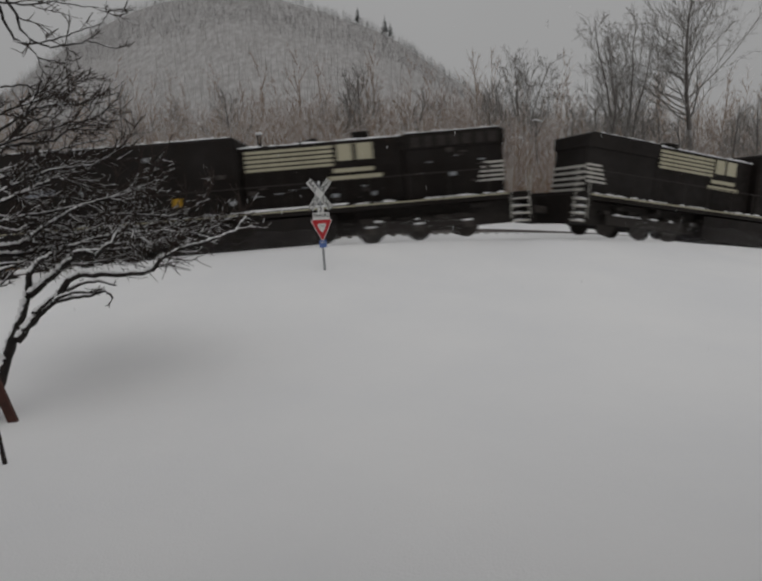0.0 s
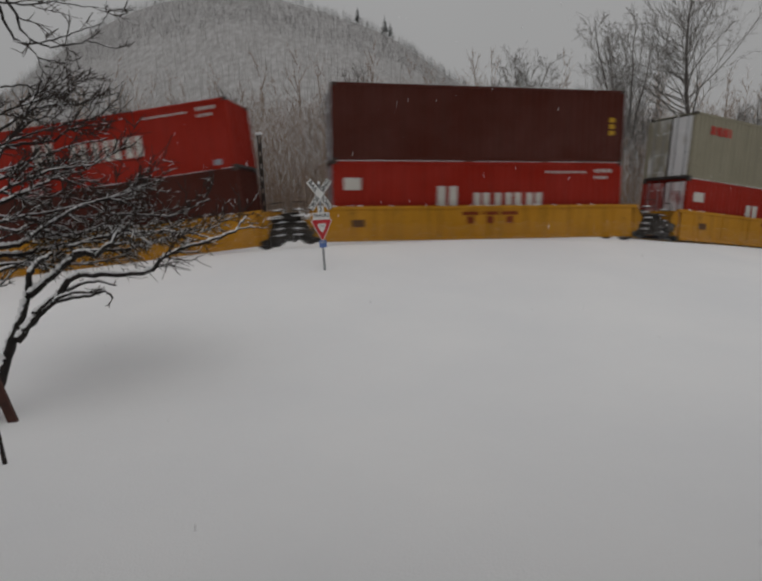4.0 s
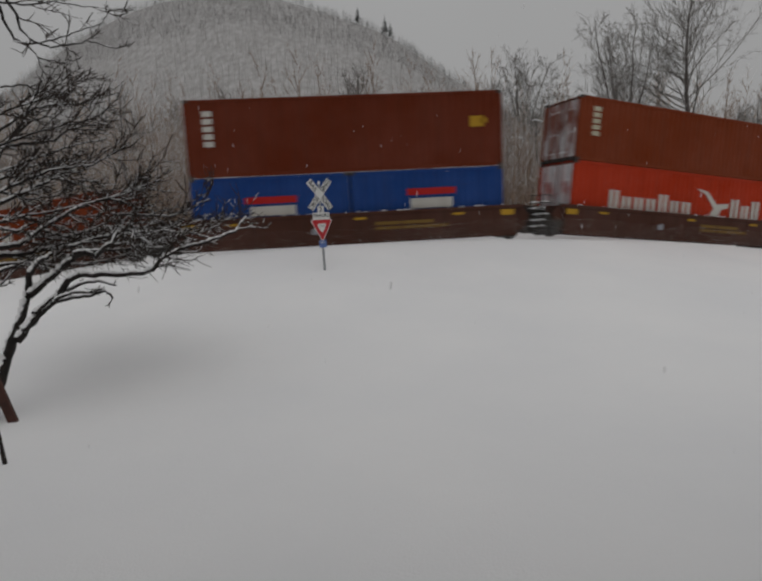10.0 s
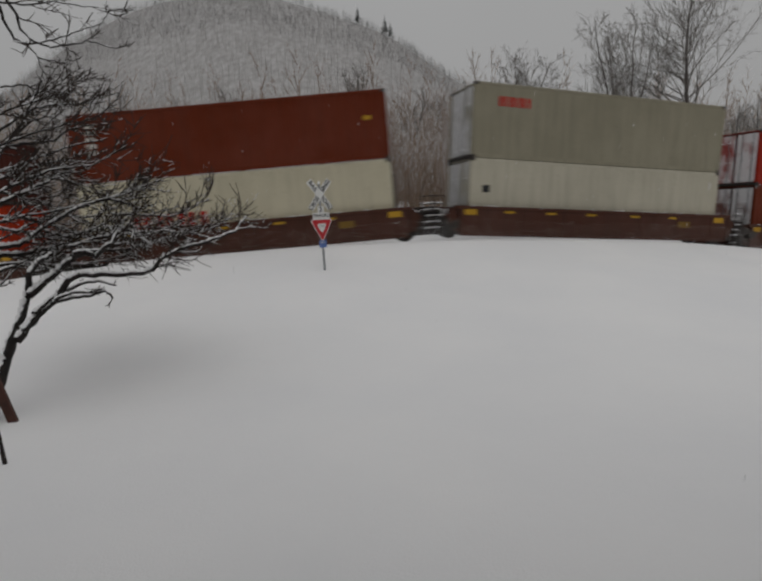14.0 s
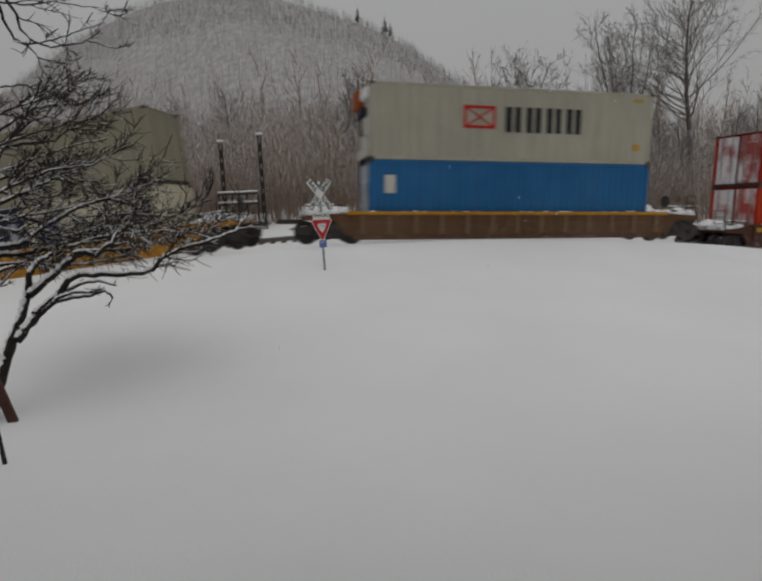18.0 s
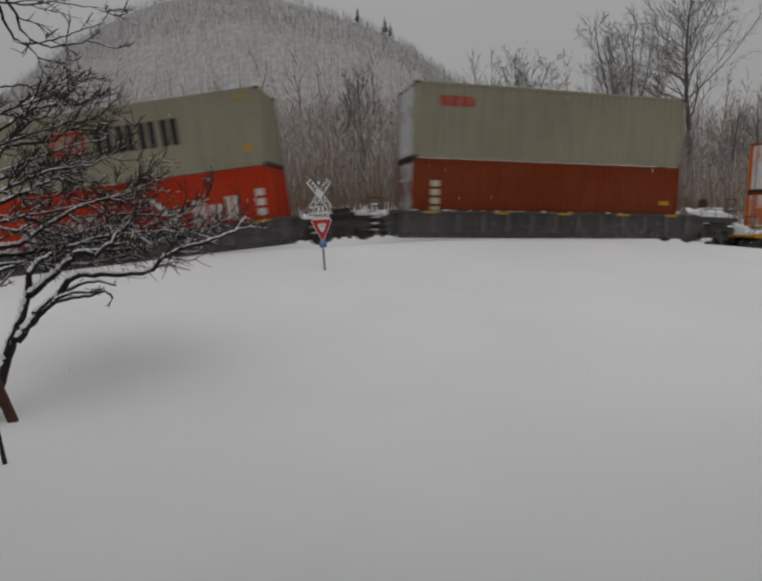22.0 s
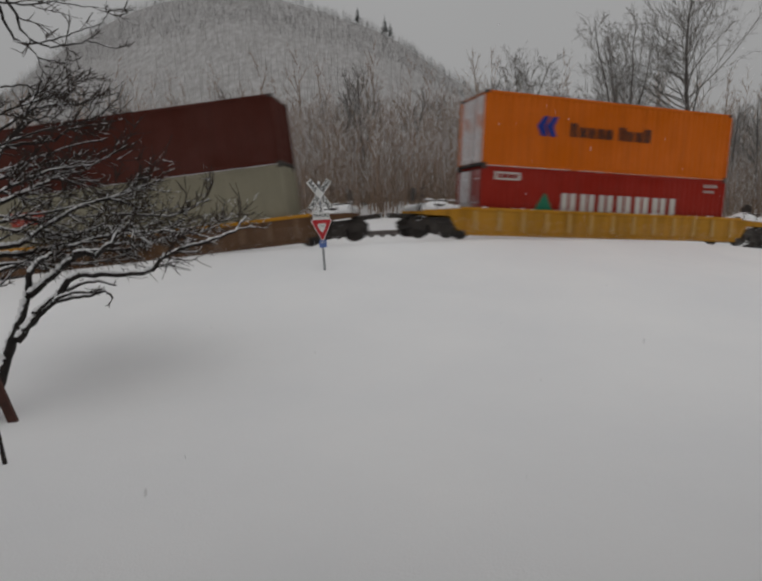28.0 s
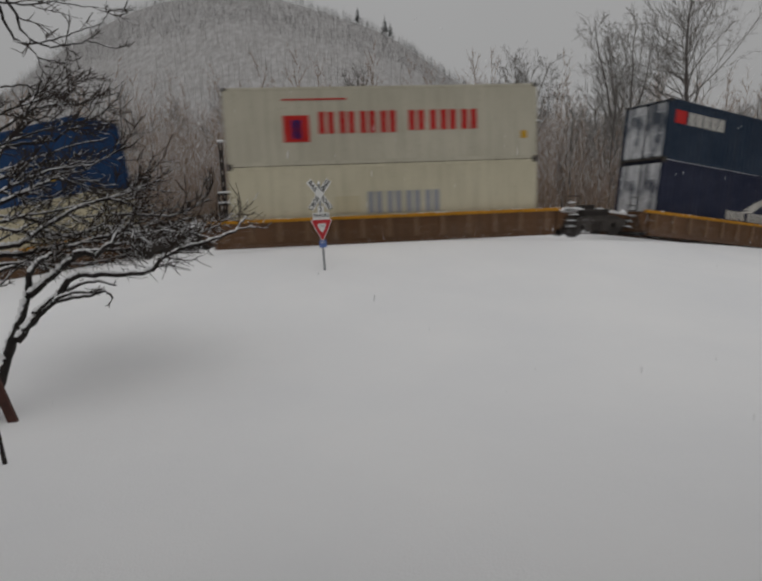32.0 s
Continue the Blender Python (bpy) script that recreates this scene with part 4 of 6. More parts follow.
            if sx > 0:
                bogie(ob, reach)
                part("joint_housing", Shape().box(reach - 0.62, -1.0, 0.55, reach + 0.62, 1.0, 1.12, 0.05).tube((reach, 0, 1.1), (reach, 0, 1.3), 0.45, 0.40, 14), DARK, ob)
    tagged(part("snow_powder", cached(("powder",), "snow_powder", SNOW_CAP, powder), SNOW_CAP, ob, "loose snow whirled up along the car"), kind="stuff")
    y0, y1 = -1.452, -1.432
    if marks == "logo":
        for x in (-0.95, -0.12, 0.71):
            part("logo_block", Shape().box(x, y0, 1.14, x + 0.68, y1, 1.28), mat("rust"), ob)
            part("logo_block", Shape().box(x + 0.20, y0, 0.80, x + 0.48, y1, 1.08), mat("rust"), ob)
        part("code_panel", Shape().box(-5.4, y0, 0.72, -4.9, y1, 1.0), mat("car_umber"), ob)
    elif marks == "plates":
        part("code_panel", Shape().box(-4.4, y0, 0.80, -3.3, y1, 0.98), mat("car_umber"), ob)
        part("code_panel", Shape().box(-3.1, y0, 0.80, -1.7, y1, 0.98), mat("m_dull"), ob)
    elif marks in ("yellow", "row"):
        k = 0
        for x in ((-6.2, -4.6, 0.3, 4.2, 6.2) if marks == "yellow" else (-6.1, -4.4, -2.5, -0.6, 1.6, 3.6, 6.1)):
            k += 1
            w = 0.26 if abs(x) > 6 else 0.22
            part("reflector", Shape().box(x - w, y0, 1.10 if abs(x) < 6 else 1.0, x + w, y1, 1.19 if abs(x) < 6 else 1.22), mat("m_yellow"), ob)
        if marks == "yellow":
            part("wordmark", Shape().box(0.9, y0, 0.68, 3.8, y1, 0.78).box(0.9, y0, 0.86, 3.2, y1, 0.98), mat("m_dull"), ob)
            part("code_panel", Shape().box(-1.6, y0, 0.62, -1.3, y1, 0.85), mat("m_grey"), ob)
        else:
            part("code_panel", Shape().box(3.9, y0, 0.74, 4.5, y1, 1.0), mat("m_dull"), ob)
    elif marks == "orange":
        for x in (-5.4, -2.4, 0.4, 3.2, 5.6):
            part("reflector", Shape().box(x - 0.3, y0 - 0.02, top - 0.11, x + 0.3, y1 - 0.01, top - 0.03), mat("m_yellow"), ob)
    return ob


YEL = "yellow painted articulated well car unit dusted with snow"
BRN = "dirty red-brown articulated well car unit with yellow reflectors"
GRY = "dirty blue-grey ribbed articulated well car unit"
UMB = "dirty brown ribbed articulated well car unit with yellow top sill"
STYLE = ["yellow"] + ["yellow_marked"] * 2 + ["yellow"] * 2 + ["brown"] * 5 + ["brown_marked"] * 5 + ["umber", "ochre", "yellow"] + ["grey"] * 5 + ["ochre"] + ["umber"] * 5
CAR_WORDS = [YEL] * 5 + [BRN] * 10 + ["dirty brown single well car with yellow top sill", "ochre yellow ribbed single well car with snow on it",
             "yellow painted single well car with snow on it"] + [GRY] * 5 + ["ochre yellow ribbed single well car with snow on it"] + [UMB] * 5
GROUPS = [0] * 5 + [1] * 5 + [2] * 5 + [3, 4, 5] + [6] * 5 + [7] + [8] * 5


def snow_ledge(ob, seed):
    """Snow caught along the bottom rail."""
    r = random.Random(seed)
    s = Shape()
    x = -5.9
    while x < 5.8:
        w = r.uniform(1.0, 4.0)
        s.box(x, -W - 0.006, 0.0, min(x + w, 5.95), -W + 0.03, r.uniform(0.006, 0.017), 0.002)
        x += w + r.uniform(-0.1, 0.5)
    part("snow_line", s, SNOW_CAP, ob, "thin line of caught snow")


def build_train():
    n = len(STACKS)
    for i, (u, low, high) in enumerate(STACKS):
        gap_r = SPACING * (STACKS[i - 1][0] - u) if i else 19.1
        gap_l = SPACING * (u - STACKS[i + 1][0]) if i + 1 < n else 17.1
        joint_r = i > 0 and GROUPS[i - 1] == GROUPS[i]
        joint_l = i + 1 < n and GROUPS[i + 1] == GROUPS[i]
        if i + 1 == n:
            joint_l = True
        car = well_car(STYLE[i], gap_r / 2, gap_l / 2, "joint" if joint_r else "coupler", "joint" if joint_l else "coupler", CAR_WORDS[i])
        MOVING.append((car, u, RAIL_TOP, 0.0))
        base = RAIL_TOP + 0.35 + (0.28 if i == 26 else 0.0)
        if i in PAIRS:
            for spec, dx in zip(PAIRS[i], (-3.07, 3.07)):
                MOVING.append((container(spec, 6.058), u, base, dx))
            hl = H8
        else:
            MOVING.append((container(low), u, base, 0.0))
            hl = low[1]
        if high:
            upper = container(high)
            if i not in (5, 7, 11, 15, 17, 19, 27):
                snow_ledge(upper, i)
            MOVING.append((upper, u, base + hl + 0.012, 0.0))


build_train()


# ---- locomotives ----
def locomotive(label):
    """A six-axle road engine; its nose looks towards -x, its near side towards -y."""
    c = mat("loco")
    ob = tagged(new("locomotive"), label, "locomotive", "locomotives of the freight train")
    L = 11.1
    def deck(s):
        s.prism([(-L, 1.38), (L, 1.38), (L, 1.62), (-L, 1.62)], -1.45, 1.45)
        s.prism([(-4.2, 1.38), (4.2, 1.38), (4.2, 1.05), (-4.2, 1.05)], -0.9, 0.9)
    s = Shape(); deck(s)
    part("walkway", s, c, ob)
    part("sill_stripe", Shape().box(-L + 0.9, -1.462, 1.55, L - 0.9, -1.452, 1.60).box(-L + 0.9, 1.452, 1.55, L - 0.9, 1.462, 1.60), mat("m_buff"), ob)
    # long hood in three sections
    hood = part("long_hood", Shape().box(-0.1, -0.95, 1.62, 6.3, 0.95, 4.12, 0.08), c, ob)
    part("blower_section", Shape().box(-6.6, -1.30, 1.62, -0.1, 1.30, 4.54, 0.10), c, ob)
    part("radiator", Shape().box(6.3, -1.0, 1.62, L - 0.9, 1.0, 3.7, 0.06).prism([(6.2, 3.55), (L - 0.85, 3.55), (L - 0.85, 4.06), (L - 1.1, 4.16), (6.4, 4.16), (6.2, 4.10)], -1.04, 1.04), c, ob)
    hs = Shape()
    for i in range(5):
        hs.box(L - 2.0 + 0.07 * i, -1.012, 2.12 + 0.17 * i, L - 0.92, -1.003, 2.20 + 0.17 * i).box(L - 2.0 + 0.07 * i, 1.003, 2.12 + 0.17 * i, L - 0.92, 1.012, 2.20 + 0.17 * i)
    part("hood_stripe", hs, mat("m_white"), ob)
    for sy in (-1, 1):
        caught(lumps(Shape(), 31 + sy, -0.1, 6.2, min(sy * 0.80, sy * 0.94), max(sy * 0.80, sy * 0.94), 4.12, 60, 0.8), ob, "snow along the hood edge")
        caught(lumps(Shape(), 41 + sy, 6.4, L - 1.0, min(sy * 0.86, sy * 1.03), max(sy * 0.86, sy * 1.03), 4.16, 34, 0.8), ob, "snow along the hood edge")
        caught(lumps(Shape(), 51 + sy, -9, L - 1.0, min(sy * 1.2, sy * 1.44), max(sy * 1.2, sy * 1.44), 1.62, 90, 0.9), ob, "snow caught along the walkway")
        caught(lumps(Shape(), 61 + sy, -9, 9.0, min(sy * 1.06, sy * 1.33), max(sy * 1.06, sy * 1.33), 0.86, 26, 0.9), ob, "snow caught on the running gear")
        rg = random.Random(70 + sy)
        for i in range(26):
            x = -9.4 + i * 0.74
            a, b, z = rg.uniform(0.1, 0.32), rg.uniform(0.1, 0.35), rg.uniform(0.75, 1.15)
            part("running_gear", Shape().box(x - a, min(sy * 0.95, sy * 1.3), z, x + a, max(sy * 0.95, sy * 1.3), z + b * 0.6, 0.02), DARK, ob)
    gr = Shape()
    for i in range(7):
        gr.box(6.6 + i * 0.5, -1.055, 3.62, 6.95 + i * 0.5, -1.041, 4.02)
    part("grille", gr, DARK, ob)
    cab = part("cab", Shape().prism([(-9.15, 1.62), (-6.6, 1.62), (-6.6, 4.44), (-6.9, 4.54), (-8.8, 4.54), (-9.1, 4.36)], -1.50, 1.50), c, ob)
    for x0, x1 in ((-8.65, -8.0), (-7.85, -7.15)):
        part("window", Shape().box(x0, -1.515, 3.42, x1, -1.495, 4.12, 0.008), GLASS, cab)
        part("window_frame", Shape().box(x0 - 0.05, -1.51, 4.12, x1 + 0.05, -1.498, 4.17).box(x0 - 0.05, -1.51, 3.37, x1 + 0.05, -1.498, 3.42), GRIT, cab)
    rl = random.Random(12)
    for i in range(46):
        x = rl.uniform(-6.4, 9.6)
        yy = -1.31 if x < -0.4 else -1.0
        if -0.4 < x < 0.2 or (x > 0.2 and x < 6.2):
            zz = rl.uniform(1.8, 2.5)
        else:
            zz = rl.uniform(1.9, 3.5 if x > 0 else 4.3)
        w, h = rl.uniform(0.08, 0.42), rl.choice((0.03, 0.04, 0.06, 0.16))
        part("louvre" if h > 0.1 else "grab_iron", Shape().box(x, yy - 0.03, zz, x + w, yy, zz + h, 0.006), rl.choice((GRIT, GRIT, DARK, GALV, GALV)), ob)
    for sy in (-1, 1):
        caught(lumps(Shape(), 91 + sy, -6.5, -0.2, min(sy * 1.1, sy * 1.29), max(sy * 1.1, sy * 1.29), 4.54, 44, 0.7), ob, "snow along the hood edge")
    part("code_panel", Shape().box(-8.5, -1.51, 2.88, -7.1, -1.502, 3.12), mat("m_grey"), cab)
    part("nose", Shape().prism([(-10.55, 1.62), (-9.1, 1.62), (-9.1, 3.42), (-10.45, 3.10)], -1.1, 1.1), c, ob)
    part("snow_cover", Shape().prism([(-10.5, 3.10), (-9.1, 3.43), (-9.1, 3.55), (-10.5, 3.2)], -1.05, 1.05).box(-8.8, -1.4, 4.54, -6.9, 1.4, 4.60, 0.03), SNOW_CAP, ob, "fresh snow on nose and roof")
    st = Shape()
    for i in range(5):
        st.box(-10.54, -1.112, 1.75 + 0.26 * i, -9.75 - 0.05 * i, -1.102, 1.87 + 0.26 * i)
    part("nose_stripe", st, mat("m_white"), ob)
    rs = Shape()
    for i in range(5):
        rs.box(L - 0.905, -1.0, 1.75 + 0.24 * i, L - 0.885, 1.0, 1.85 + 0.24 * i)
    part("rear_stripe", rs, mat("m_white"), ob)
    for sx in (-1, 1):
        for k in range(4):
            for sy in (-1, 1):
                st = part("step", cached(("lstep",), "step", mat("m_white"), lambda s: s.box(-0.32, -0.16, 0, 0.32, 0.16, 0.05, 0.01)), mat("m_white"), ob, m=pose(sx * (L - 0.42), sy * 1.31, 0.45 + 0.29 * k))
                caught(cached(("lstepsnow",), "snow_cover", SNOW_CAP, lambda s: lumps(s, 9, -0.3, 0.3, -0.15, 0.15, 0.05, 9, 0.6)), st)
        part("pilot", Shape().box(min(sx * L, sx * (L + 0.12)), -1.4, 0.3, max(sx * L, sx * (L + 0.12)), 1.4, 1.5, 0.03), c, ob)
        part("coupler", Shape().box(min(sx * L, sx * (L + 0.6)), -0.14, 0.72, max(sx * L, sx * (L + 0.6)), 0.14, 1.0, 0.03), GRIT, ob)
        tr = part("bogie", Shape().prism([(-2.3, 0.45), (-2.3, 0.85), (-1.6, 1.0), (-1.0, 0.85), (1.0, 0.85), (1.6, 1.0), (2.3, 0.85), (2.3, 0.45), (1.2, 0.35), (-1.2, 0.35)], -1.2, -1.05)
                  .prism([(-2.3, 0.45), (-2.3, 0.85), (2.3, 0.85), (2.3, 0.45)], 1.05, 1.2).box(-0.3, -1.05, 0.5, 0.3, 1.05, 1.05), DARK, ob, m=pose(sx * 6.7, 0, 0))
        for k in (-1.9, 0, 1.9):
            part("wheelset", Shape().tube((0, -0.85, 0.52), (0, -0.7, 0.52), 0.52, 0.52, 24).tube((0, 0.7, 0.52), (0, 0.85, 0.52), 0.52, 0.52, 24).tube((0, -0.9, 0.52), (0, 0.9, 0.52), 0.09, 0.09, 8), GRIT, tr, m=pose(k, 0, 0))
            part("axle_box", Shape().box(k - 0.2, -1.34, 0.38, k + 0.2, -1.2, 0.66, 0.03), GRIT, tr)
            part("snow_cover", Shape().box(k - 0.2, -1.33, 0.66, k + 0.2, -1.21, 0.72, 0.02), SNOW_CAP, tr)
    part("underframe", Shape().box(-L + 0.3, -0.86, 0.42, L - 0.3, 0.86, 1.38, 0.03), DARK, ob)
    part("fuel_tank", Shape().prism([(-3.4, 0.35), (-3.1, 0.2), (3.1, 0.2), (3.4, 0.35), (3.4, 1.3), (-3.4, 1.3)], -1.42, 1.42), c, ob)
    part("air_tank", Shape().tube((-4.0, -1.15, 1.15), (-1.0, -1.15, 1.15), 0.2, 0.2, 12), c, ob)
    rl = Shape()
    for i in range(13):
        x = -8.9 + i * 1.53
        rl.tube((x, 0, 1.62), (x, 0, 2.58), 0.018, 0.018, 6)
    rl.tube((-9.0, 0, 2.58), (9.6, 0, 2.58), 0.02, 0.02, 6)
    rail = rl.mesh("handrail", DARK)
    for y in (-1.42, 1.42):
        part("handrail", rail, DARK, ob, m=pose(0, y, 0))
    for sx in (-1, 1):
        for x in (L - 0.8, L - 0.1):
            for y in (-1.44, 1.44):
                part("grab_rail", cached(("grab",), "grab_rail", mat("m_white"), lambda s: s.tube((0, 0, 0.6), (0, 0, 2.6), 0.02, 0.02, 6)), mat("m_white"), ob, m=pose(sx * x, y, 0))
    ex = part("exhaust_stack", Shape().box(4.3, -0.35, 4.1, 5.0, 0.35, 4.5, 0.03), c, ob)
    part("horn", Shape().tube((2.2, -0.3, 4.22), (2.9, -0.3, 4.28), 0.06, 0.12, 10).tube((2.2, 0.0, 4.22), (2.9, 0.0, 4.28), 0.06, 0.12, 10).box(2.2, -0.35, 4.1, 2.35, 0.1, 4.28), c, ob)
    part("roof_hatch", Shape().box(0.3, -0.5, 4.1, 1.7, 0.5, 4.2, 0.02), c, ob)
    for i in range(8):
        part("engine_door", cached(("edoor",), "engine_door", c, lambda s: s.box(0.0, -0.972, 1.8, 0.7, -0.952, 3.1, 0.006)), c, ob, m=pose(i * 0.78, 0, 0))
    part("snow_cover", Shape().box(-0.0, -1.4, 1.62, 4.0, -1.0, 1.72, 0.04), SNOW_CAP, ob, "fresh snow drifted on the walkway")
    for turn in (0, 180):
        tagged(part("snow_powder", cached(("powder",), "snow_powder", SNOW_CAP, powder), SNOW_CAP, ob, "loose snow whirled up along the wheels", pose(0, 0, 0, 0, 0, turn)), kind="stuff")
    part("placard", Shape().box(-2.75, -1.315, 2.05, -2.4, -1.302, 2.4), mat("m_yellow"), ob)
    return ob, hood


def hood_marks(ob, mirror):
    """Striped panel and pale emblem on the hood, read from left to right on either side."""
    y = -0.972
    a = 0.1 if not mirror else -6.1
    s = Shape()
    for i in range(5):
        s.box(a, y - 0.012, 3.18 + 0.17 * i, a + 3.45, y, 3.29 + 0.17 * i)
    q = Shape().box(a + 3.6, y - 0.012, 3.35, a + 4.2, y, 3.98).box(a + 4.35, y - 0.012, 3.35, a + 5.0, y, 3.98).box(a + 3.2, y - 0.012, 2.62, a + 5.3, y, 2.78).box(a + 3.4, y - 0.012, 2.9, a + 5.0, y, 3.06)
    m = pose(0, 0, 0, 0, 0, 180 if mirror else 0)
    part("stripe_panel", s, mat("m_buff"), ob, "cream stripes", m)
    part("emblem", q, mat("m_buff"), ob, "cream emblem blocks", m)


def build_locomotives():
    ob, hood = locomotive("black diesel locomotive running hood first with cream stripes")
    hood_marks(ob, False)
    MOVING.append((ob, LOCO_B, RAIL_TOP, 0.0))
    ob, hood = locomotive("black diesel locomotive leading the freight train")
    hood_marks(ob, True)
    MOVING.append((ob, LOCO_A, RAIL_TOP, "turned"))


LOCO_B, LOCO_A = -5.4, 18.3
build_locomotives()


# ---- crossing sign ----
def lettering(text, size, name="lettering"):
    cu = bpy.data.curves.new("lettering", "FONT")
    cu.body, cu.size, cu.extrude, cu.align_x, cu.align_y = text, size, 0.002, "CENTER", "CENTER"
    cu.offset = size * 0.025
    tmp = bpy.data.objects.new("lettering", cu)
    me = bpy.data.meshes.new_from_object(tmp)
    bpy.data.objects.remove(tmp)
    me.materials.clear()
    me.materials.append(SIGN_BLACK)
    return me


def crossing_sign():
    ob = tagged(new("crossing_sign"), "white crossbuck and red yield sign on a post in snow", "road sign")
    post = Shape().box(-0.035, -0.03, -0.5, 0.035, 0.03, 2.62, 0.006)
    part("post", post, GALV, ob)
    up = Matrix.Rotation(radians(90), 4, "X")
    for ang, words, y in ((54, ("RAIL", "ROAD"), -0.050), (-54, ("CROS", "SING"), -0.062)):
        turn = Matrix.Translation((0, y, 2.26)) @ Matrix.Rotation(radians(ang), 4, "Y")
        bl = part("blade", Shape().box(-0.55, -0.004, -0.098, 0.55, 0.004, 0.098, 0.002), SIGN_WHITE, ob, m=turn)
        for w, x in zip(words, (-0.33, 0.33)):
            part("lettering", lettering(w, 0.185), SIGN_BLACK, bl, "black capital letters", Matrix.Translation((x, -0.007, 0)) @ up)
    part("snow_cap", Shape().tube((0, -0.02, 2.60), (0, -0.02, 2.68), 0.05, 0.02, 8), SNOW_CAP, ob)
    pl = part("number_plate", Shape().box(-0.10, -0.045, 1.66, 0.10, -0.037, 1.90, 0.003), SIGN_WHITE, ob)
    part("lettering", lettering("2", 0.20), SIGN_BLACK, pl, m=Matrix.Translation((0, -0.048, 1.79)) @ up)
    pl = part("tracks_plate", Shape().box(-0.27, -0.045, 1.49, 0.27, -0.037, 1.70, 0.003), SIGN_WHITE, ob)
    part("lettering", lettering("TRACKS", 0.135), SIGN_BLACK, pl, m=Matrix.Translation((0, -0.048, 1.60)) @ up)

    def tri(s, w, y0, y1, rise):
        h = w * 1.03
        top = 1.47 - rise
        b = 0.05
        s.prism([(-w / 2 + b, top), (w / 2 - b, top), (w / 2 - b * 0.4, top - b * 1.1), (b * 0.5, top - h + b), (-b * 0.5, top - h + b), (-w / 2 + b * 0.4, top - b * 1.1)], y0, y1)
    s = Shape(); tri(s, 0.72, -0.040, -0.034, -0.02)
    part("yield_edge", s, SIGN_WHITE, ob)
    s = Shape(); tri(s, 0.66, -0.046, -0.041, 0.0)
    part("yield_face", s, SIGN_RED, ob, "red triangle pointing down")
    s = Shape(); tri(s, 0.32, -0.052, -0.047, 0.12)
    part("yield_centre", s, SIGN_WHITE, ob)
    part("lettering", lettering("YIELD", 0.06), SIGN_RED, ob, m=Matrix.Translation((0, -0.054, 1.28)) @ up)
    part("notice_plate", Shape().box(-0.12, -0.04, 0.58, 0.12, -0.034, 0.82, 0.003), SIGN_BLUE, ob, "small blue notice plate")
    part("notice_line", Shape().box(-0.08, -0.044, 0.74, 0.05, -0.041, 0.76), SIGN_WHITE, ob)
    ob.matrix_world = pose(-1.8, 17.6, 1.50, 0, -0.8, 13)


crossing_sign()


def steel_post(x, y, top, label):
    z0 = height(x, y)
    ob = tagged(new("steel_post"), label, "post", "posts behind the track")
    h = top - z0
    part("flange", Shape().box(-0.10, -0.07, -0.3, -0.045, 0.07, h, 0.006), GRIT, ob)
    part("flange", Shape().box(0.045, -0.07, -0.3, 0.10, 0.07, h, 0.006), GRIT, ob)
    s = Shape()
    for i in range(7):
        s.box(-0.045, -0.02, 0.2 + i * (h - 0.4) / 7, 0.045, 0.02, 0.62 + i * (h - 0.4) / 7)
    part("web", s, GRIT, ob)
    part("snow_cap", Shape().box(-0.19, -0.11, h, 0.19, 0.11, h + 0.14, 0.05), SNOW_CAP, ob)
    ob.matrix_world = pose(x, y, z0)


steel_post(-8.54, 31.0, 7.26, "weathered steel post with a cap of snow")
steel_post(-6.37, 31.0, 7.57, "weathered steel post with a cap of snow")


def back_frame():
    ob = tagged(new("trackside_barrier"), "low steel barrier with snow on its rails", "barrier")
    z0 = height(-7.7, 30.6)
    for z in (0.45, 1.55, 2.10):
        part("rail", Shape().box(-1.1, -0.05, z, 1.15, 0.05, z + 0.12, 0.01), GRIT, ob)
        part("snow_cover", Shape().box(-1.1, -0.07, z + 0.12, 1.1, 0.07, z + 0.22, 0.04), SNOW_CAP, ob)
    for x in (-1.05, -0.3, 0.5, 1.1):
        part("upright", Shape().box(x - 0.04, -0.04, -0.3, x + 0.04, 0.04, 2.10, 0.006), GRIT, ob)
    ob.matrix_world = pose(-7.7, 30.6, z0)


back_frame()


# ---- bare trees ----
def grow(s, p, d, length, r0, r1, n, segs, rng, bend, lift=0.0):
    """A bent branch; returns its points and radii."""
    pts, radii = [p.copy()], [r0]
    step = length / segs
    d = d.normalized()
    for k in range(segs):
        d = (d + Vector((rng.uniform(-bend, bend), rng.uniform(-bend, bend), rng.uniform(-bend, bend) + lift))).normalized()
        p = p + d * step
        pts.append(p.copy())
        radii.append(r0 + (r1 - r0) * (k + 1) / segs)
    s.pipe(pts, radii, n)
    return pts, radii


def side_dir(d, angle, rng):
    u = d.orthogonal().normalized()
    u = Matrix.Rotation(rng.uniform(0, 2 * math.pi), 3, d) @ u
    return (d * math.cos(angle) + u * math.sin(angle)).normalized()


